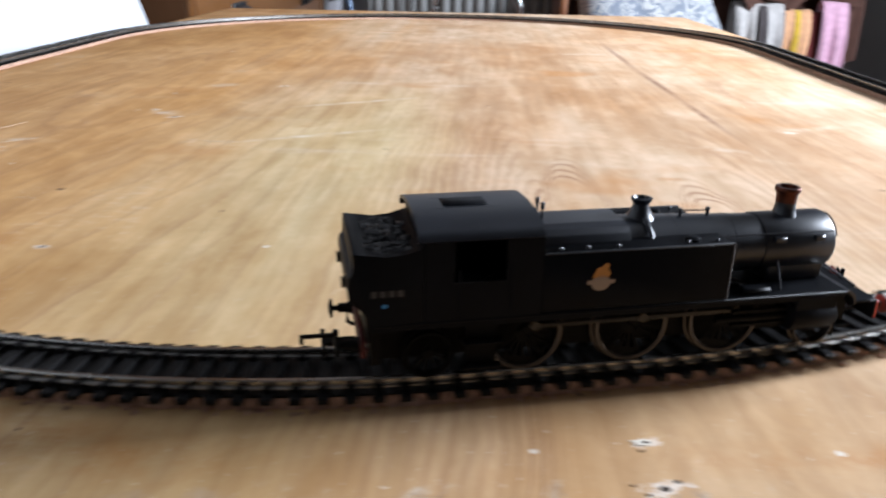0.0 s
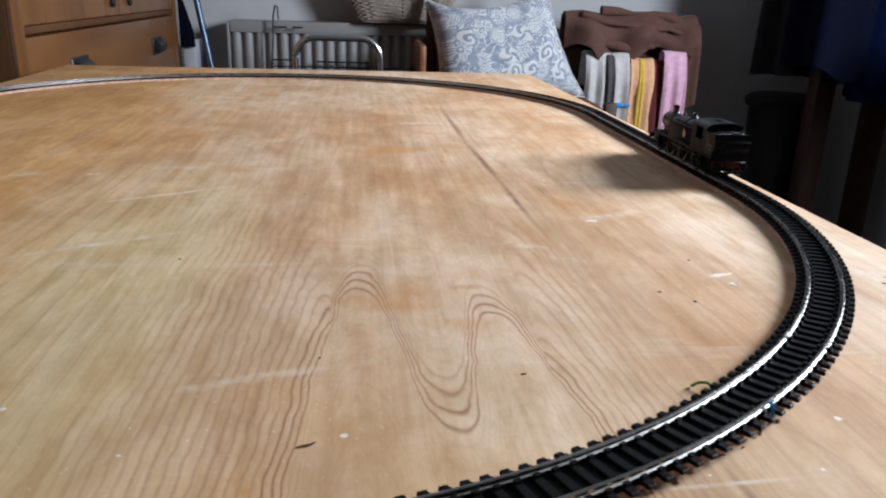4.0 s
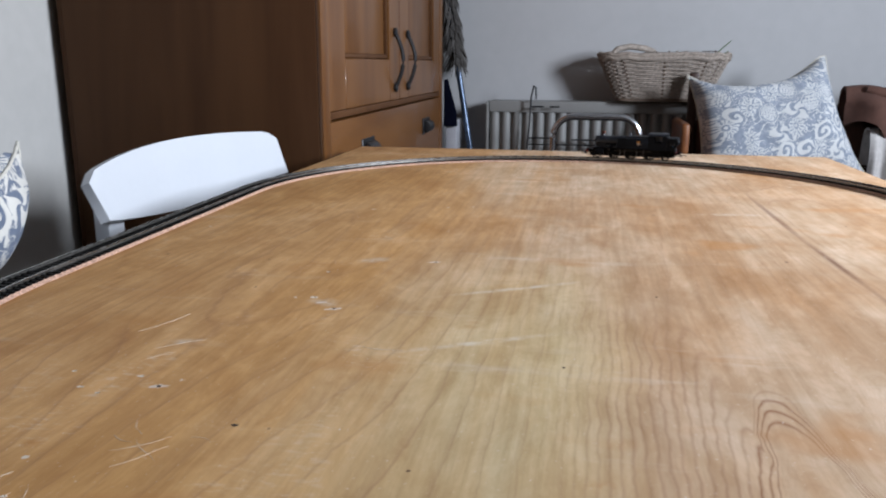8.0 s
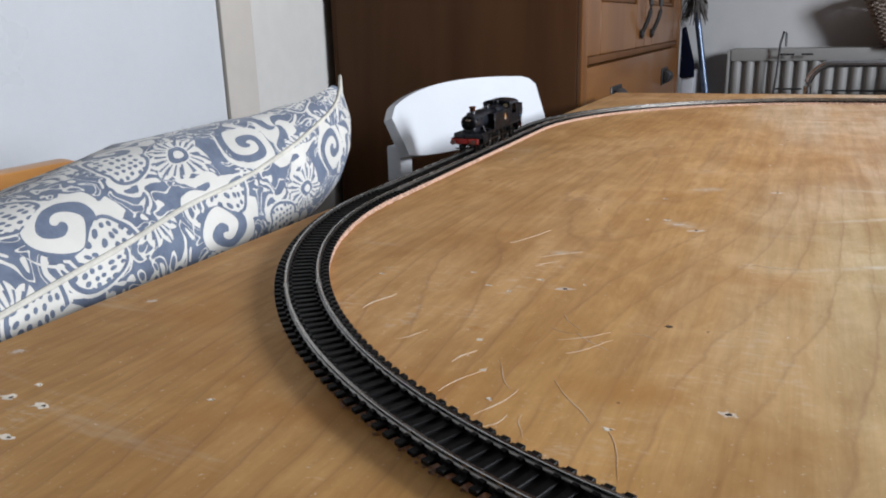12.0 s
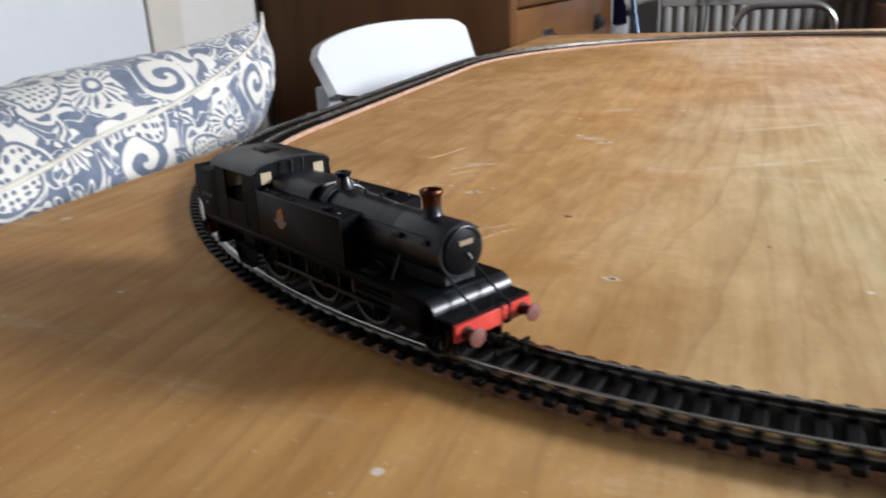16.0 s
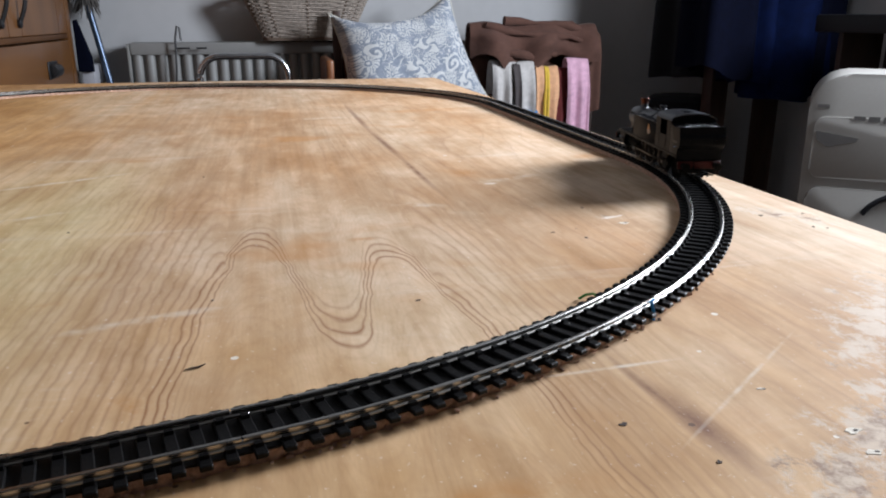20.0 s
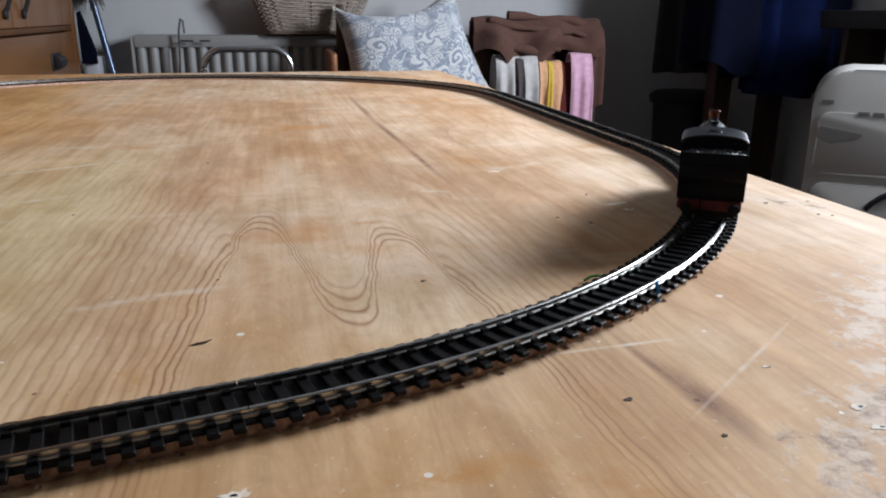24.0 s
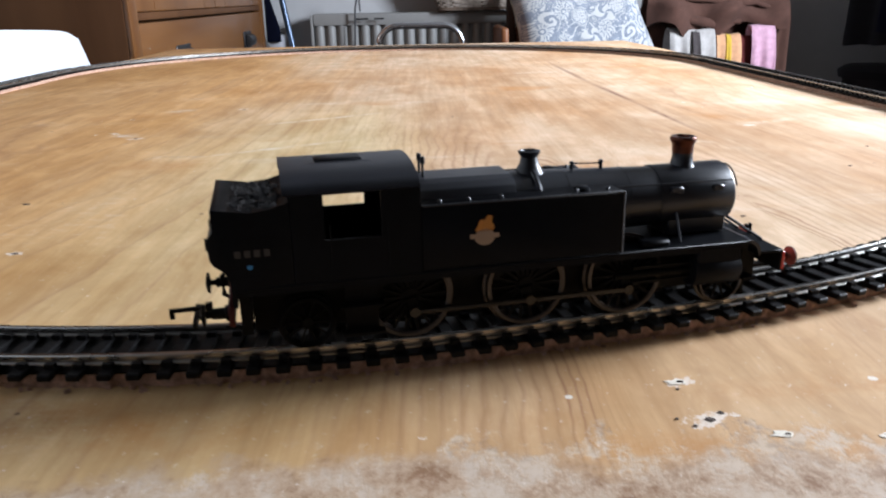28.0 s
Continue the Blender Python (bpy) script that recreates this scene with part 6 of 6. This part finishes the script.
def build_airing():
    a = thing("clothes_horse", "wooden clothes horse hung with towels and blankets", "clothes airer")
    for x in (0.93, 1.265):
        part("upright", box(x - 0.010, x + 0.010, 1.875, 1.895, 0.0, 0.812, 0.002), DARK_WOOD, a)
        part("upright", box(x - 0.010, x + 0.010, 1.960, 1.980, 0.0, 0.70, 0.002), DARK_WOOD, a)
    for y, z in ((1.885, 0.805), (1.885, 0.66), (1.97, 0.68)):
        part("rung", tube([(0.90, y, z), (1.29, y, z)], 0.007, 9), DARK_WOOD, a)
    drape("brown_blanket", "dark brown blanket thrown over the airer", 0.805, 1.262, 1.885, 0.822, 0.125, 0.30, BROWN_CLOTH, 1.7, 0.06, 0.026, 2.6, 0.010, 0.004)
    drape("brown_blanket", "fold of dark brown blanket hanging at the end", 1.225, 1.280, 1.880, 0.80, 0.26, 0.25, BROWN_CLOTH, 5.1, 0.045, 0.006, 1.0, 0.010)
    for k, roll in enumerate((((0.86, 1.850, 0.840), (0.95, 1.838, 0.815), (1.05, 1.832, 0.806), (1.16, 1.836, 0.800), (1.25, 1.85, 0.772)), ((0.93, 1.870, 0.852), (1.04, 1.868, 0.846), (1.17, 1.865, 0.836), (1.262, 1.87, 0.80)),
                                   ((0.84, 1.84, 0.770), (0.92, 1.828, 0.748), (1.02, 1.826, 0.735), (1.11, 1.830, 0.742)))):
        fold = thing("brown_blanket", "rolled fold of the dark brown blanket", "cloth")
        part("cloth", tube([p for a, b in zip(roll, roll[1:]) for p in (a, tuple((c + d) / 2 + 0.003 * math.sin(7 * c + k) for c, d in zip(a, b)))] + [roll[-1]], [0.012 + 0.006 * math.sin(1.7 * j + k) for j in range(2 * len(roll) - 1)], 10), BROWN_CLOTH, fold, "", 60)
    drape("grey_towel", "grey towel hung over a rung", 0.872, 0.960, 1.835, 0.708, 0.235, 0.10, GREY_CLOTH, 2.4, 0.045, 0.010, 2.0)
    drape("striped_towel", "grey towel with a dark stripe and blue hem", 0.962, 1.022, 1.828, 0.705, 0.25, 0.10, GREY_CLOTH, 3.3, 0.045, 0.006, 1.2)
    drape("dark_towel", "narrow dark cloth between the towels", 0.948, 0.972, 1.822, 0.697, 0.22, 0.10, DARK_GREY, 4.3, 0.042, 0.004, 1.0)
    drape("blue_hem", "blue edged cloth below the grey towel", 0.985, 1.030, 1.822, 0.560, 0.022, 0.05, CLIP_BLUE, 4.9, 0.04, 0.004, 1.0)
    drape("peach_towel", "peach towel hung over a rung", 1.030, 1.062, 1.832, 0.688, 0.24, 0.10, ORANGE_CLOTH, 6.0, 0.04, 0.004, 1.0)
    drape("yellow_towel", "yellow cloth hung beside the peach towel", 1.060, 1.076, 1.826, 0.690, 0.24, 0.10, YELLOW_CLOTH, 6.6, 0.04, 0.003, 1.0)
    drape("peach_towel", "peach towel hung over a rung", 1.075, 1.112, 1.832, 0.690, 0.24, 0.10, ORANGE_CLOTH, 7.2, 0.04, 0.004, 1.0)
    drape("maroon_towel", "dark maroon cloth hung over a rung", 1.108, 1.152, 1.838, 0.688, 0.30, 0.10, MAROON_CLOTH, 8.0, 0.04, 0.005, 1.0)
    drape("pink_towel", "pink towel hanging low from the airer", 1.135, 1.216, 1.815, 0.716, 0.34, 0.10, PINK_CLOTH, 9.1, 0.045, 0.008, 2.0, 0.008)


build_airing()


# ---- the dark corner by the window ----
def coat(label, x, y, z0, z1, w, d, mat, seed, slope=0.0):
    """A hanging garment: shoulders, folds that deepen towards the hem, an uneven hem."""
    t = thing("hanging_coat", label, "coat", "coats on the rack")

    def fn(u, v):
        a = 2 * math.pi * u
        wide = (0.35 + 0.65 * min(1, v * 3.2) ** 0.6) * (1 + 0.15 * v)
        fold = 1 + 0.16 * v * math.sin(5 * a + seed) + 0.10 * v * noise.noise((math.cos(a) * 2 + seed, math.sin(a) * 2, v * 2))
        z = z1 - (z1 - z0 + 0.03 * noise.noise((math.cos(a) + seed, math.sin(a), 3)) + slope * math.cos(a)) * v
        return (x + w / 2 * wide * fold * math.cos(a), y + d / 2 * wide * fold * math.sin(a), z)

    part("garment", sheet(fn, 44, 22), mat, t, "", 60)
    part("hook", tube([(x, y, z1 - 0.01), (x, y, z1 + 0.05), (x, y + 0.02, z1 + 0.06)], 0.004, 6), IRON, t)
    return t


def build_corner():
    r = thing("coat_rack", "dark wooden coat rack with square posts", "coat rack")
    for x in (1.610, 1.810):
        part("post", box(x - 0.032, x + 0.032, 1.60, 1.66, 0.0, 1.95, 0.006), DARK_WOOD, r)
    part("rail", box(1.32, 1.94, 1.661, 1.70, 1.86, 1.93, 0.005), DARK_WOOD, r)
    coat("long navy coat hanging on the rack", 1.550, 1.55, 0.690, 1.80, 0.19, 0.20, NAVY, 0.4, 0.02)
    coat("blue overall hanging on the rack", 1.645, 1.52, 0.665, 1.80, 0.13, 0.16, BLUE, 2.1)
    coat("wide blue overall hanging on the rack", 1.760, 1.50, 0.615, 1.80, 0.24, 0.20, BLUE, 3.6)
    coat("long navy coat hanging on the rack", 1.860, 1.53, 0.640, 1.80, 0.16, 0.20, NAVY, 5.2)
    coat("black coat hanging behind the others", 1.62, 1.80, 0.66, 1.80, 0.24, 0.16, BLACK_CLOTH, 6.0)
    b = thing("dark_bin", "tall dark bin with a wide rim in the corner", "bin", "", pose(1.58, 1.80, 0))
    part("bin_body", lathe([(0.085, 0.0), (0.105, 0.555), (0.10, 0.555)], 28), SLATE, b)
    part("bin_rim", lathe([(0.118, 0.5555), (0.122, 0.58), (0.10, 0.595)], 28), BLACK_CLOTH, b)
    w = thing("worktop", "dark slab of worktop on a wooden leg", "worktop")
    part("slab", box(1.650, 1.945, 0.90, 1.22, 0.824, 0.872, 0.006), SLATE, w)
    part("leg", box(1.690, 1.720, 0.94, 0.97, 0.0, 0.8235, 0.003), PINE_SIDE, w, "brown wooden leg")
    part("leg", box(1.87, 1.90, 1.16, 1.19, 0.0, 0.8235, 0.003), DARK_WOOD, w)
    part("side_board", box(1.725, 1.86, 1.19, 1.21, 0.0, 0.8235, 0.002), DARK_WOOD, w)


build_corner()


def build_appliance():
    a = thing("white_appliance", "ageing white appliance with rounded shoulders and a pull slot", "appliance", "", pose(1.285, 0.73, 0, 0, 0, -38))
    w, d, h = 0.56, 0.22, 0.748
    out = rounded(w, 2 * h, 0.075, 8, w / 2, 0.0)
    half = [p for p in out if p[1] >= 0] 
    prof = [(w, 0.0)] + half + [(0.0, 0.0)]
    keep = []
    for p in prof:
        if not keep or (Vector(p) - Vector(keep[-1])).length > 1e-5:
            keep.append(p)
    part("casing", slab(keep, 0.0, d, None, "y", 0.008), APPLIANCE, a)
    part("drawer_front", slab(rounded(w - 0.03, 0.135, 0.02, 5, w / 2, 0.588), -0.006, 0.002, None, "y", 0.003), APPLIANCE, a)
    # the recess is not cut: a dark flat plate gives its shade
    part("pull_slot", slab([(0.020, 0.625), (0.105, 0.612), (0.100, 0.604), (0.045, 0.590), (0.022, 0.606)], -0.0075, -0.004, None, "y"), INK, a, "flat dark plate as the pull slot's shade")
    part("lower_panel", slab(rounded(w - 0.03, 0.43, 0.03, 5, w / 2, 0.285), -0.005, 0.002, None, "y", 0.003), APPLIANCE, a)
    for k in range(3):
        part("label_bar", box(0.090 + 0.028 * k, 0.112 + 0.028 * k, -0.0078, -0.0058, 0.651 - 0.002 * k, 0.660), INK, a, "", None)
    part("label_bar", box(0.016, 0.040, -0.0016, 0.0006, 0.674, 0.682), INK, a, "", None)
    arc = [(0.22 + 0.10 * math.cos(t), -0.012, 0.40 + 0.10 * math.sin(t)) for t in (radians(55 + 12 * k) for k in range(9))]
    part("door_arc", tube(arc, 0.006, 8), BLACK_CLOTH, a, "black curved door grip")


build_appliance()

# ---- what moves ----
RUN = [(0, -0.009), (0.4, 0.068), (0.8, 0.132), (1.2, 0.2), (1.6, 0.239), (2, 0.261), (2.5, 0.347), (3.5, 0.534), (4.5, 0.732), (5.5, 0.938),
       (6.5, 1.155), (7.5, 1.365), (8.5, 1.57), (9.5, 1.79), (10.5, 2.032), (11.5, 2.276), (12.5, 2.438), (13.5, 2.6), (14.5, 2.766), (15.3, 2.901),
       (16, 3.016), (16.5, 3.102), (17, 3.193), (17.5, 3.303), (18, 3.424), (18.4, 3.516), (18.8, 3.590), (19.2, 3.664), (19.6, 3.729), (20, 3.797),
       (20.4, 3.853), (20.8, 3.891), (21.2, 3.92), (21.6, 3.92), (22, 3.899), (22.5, 3.861), (23, 3.801), (23.5, 3.735), (24, 3.645), (24.5, 3.558),
       (25, 3.504), (25.5, 3.437), (26, 3.372), (26.5, 3.322), (27, 3.293), (27.4, 3.284), (28, 3.2815)]


def travelled(t):
    """Metres run along the oval at t seconds, eased between the rows of RUN."""
    ts, ss = [r[0] for r in RUN], [r[1] for r in RUN]
    k = max(i for i in range(len(ts)) if ts[i] <= t + 1e-9)
    if k == len(ts) - 1:
        return ss[-1]

    def slope(i):
        a, b = max(0, i - 1), min(len(ts) - 1, i + 1)
        return (ss[b] - ss[a]) / (ts[b] - ts[a])

    h = ts[k + 1] - ts[k]
    u = (t - ts[k]) / h
    return ((2 * u**3 - 3 * u**2 + 1) * ss[k] + (u**3 - 2 * u**2 + u) * h * slope(k) + (3 * u**2 - 2 * u**3) * ss[k + 1] + (u**3 - u**2) * h * slope(k + 1))


def loco_pose(s):
    a, b = on_track(s + 0.045)[0], on_track(s - 0.045)[0]
    m = (a + b) / 2
    return pose(m.x, m.y, TOP + RAIL_TOP, 0, 0, math.degrees(math.atan2(a.y - b.y, a.x - b.x)))


def motions():
    ticks = [k / 15 for k in range(28 * 15 + 1)]
    walk(loco, [(t, loco_pose(travelled(t))) for t in ticks])
    for wheel, (x, y, r) in WHEELS:
        walk(wheel, [(t, Matrix.Translation((x, y, r)) @ Matrix.Rotation(travelled(t) / r, 4, "Y")) for t in ticks])
    for rod, (y, z, phase, throw) in RODS:
        rows = []
        for t in ticks:
            a = travelled(t) / DRIVER_R + phase
            rows.append((t, pose(throw * math.cos(a), y, z - throw * math.sin(a))))
        walk(rod, rows)


motions()
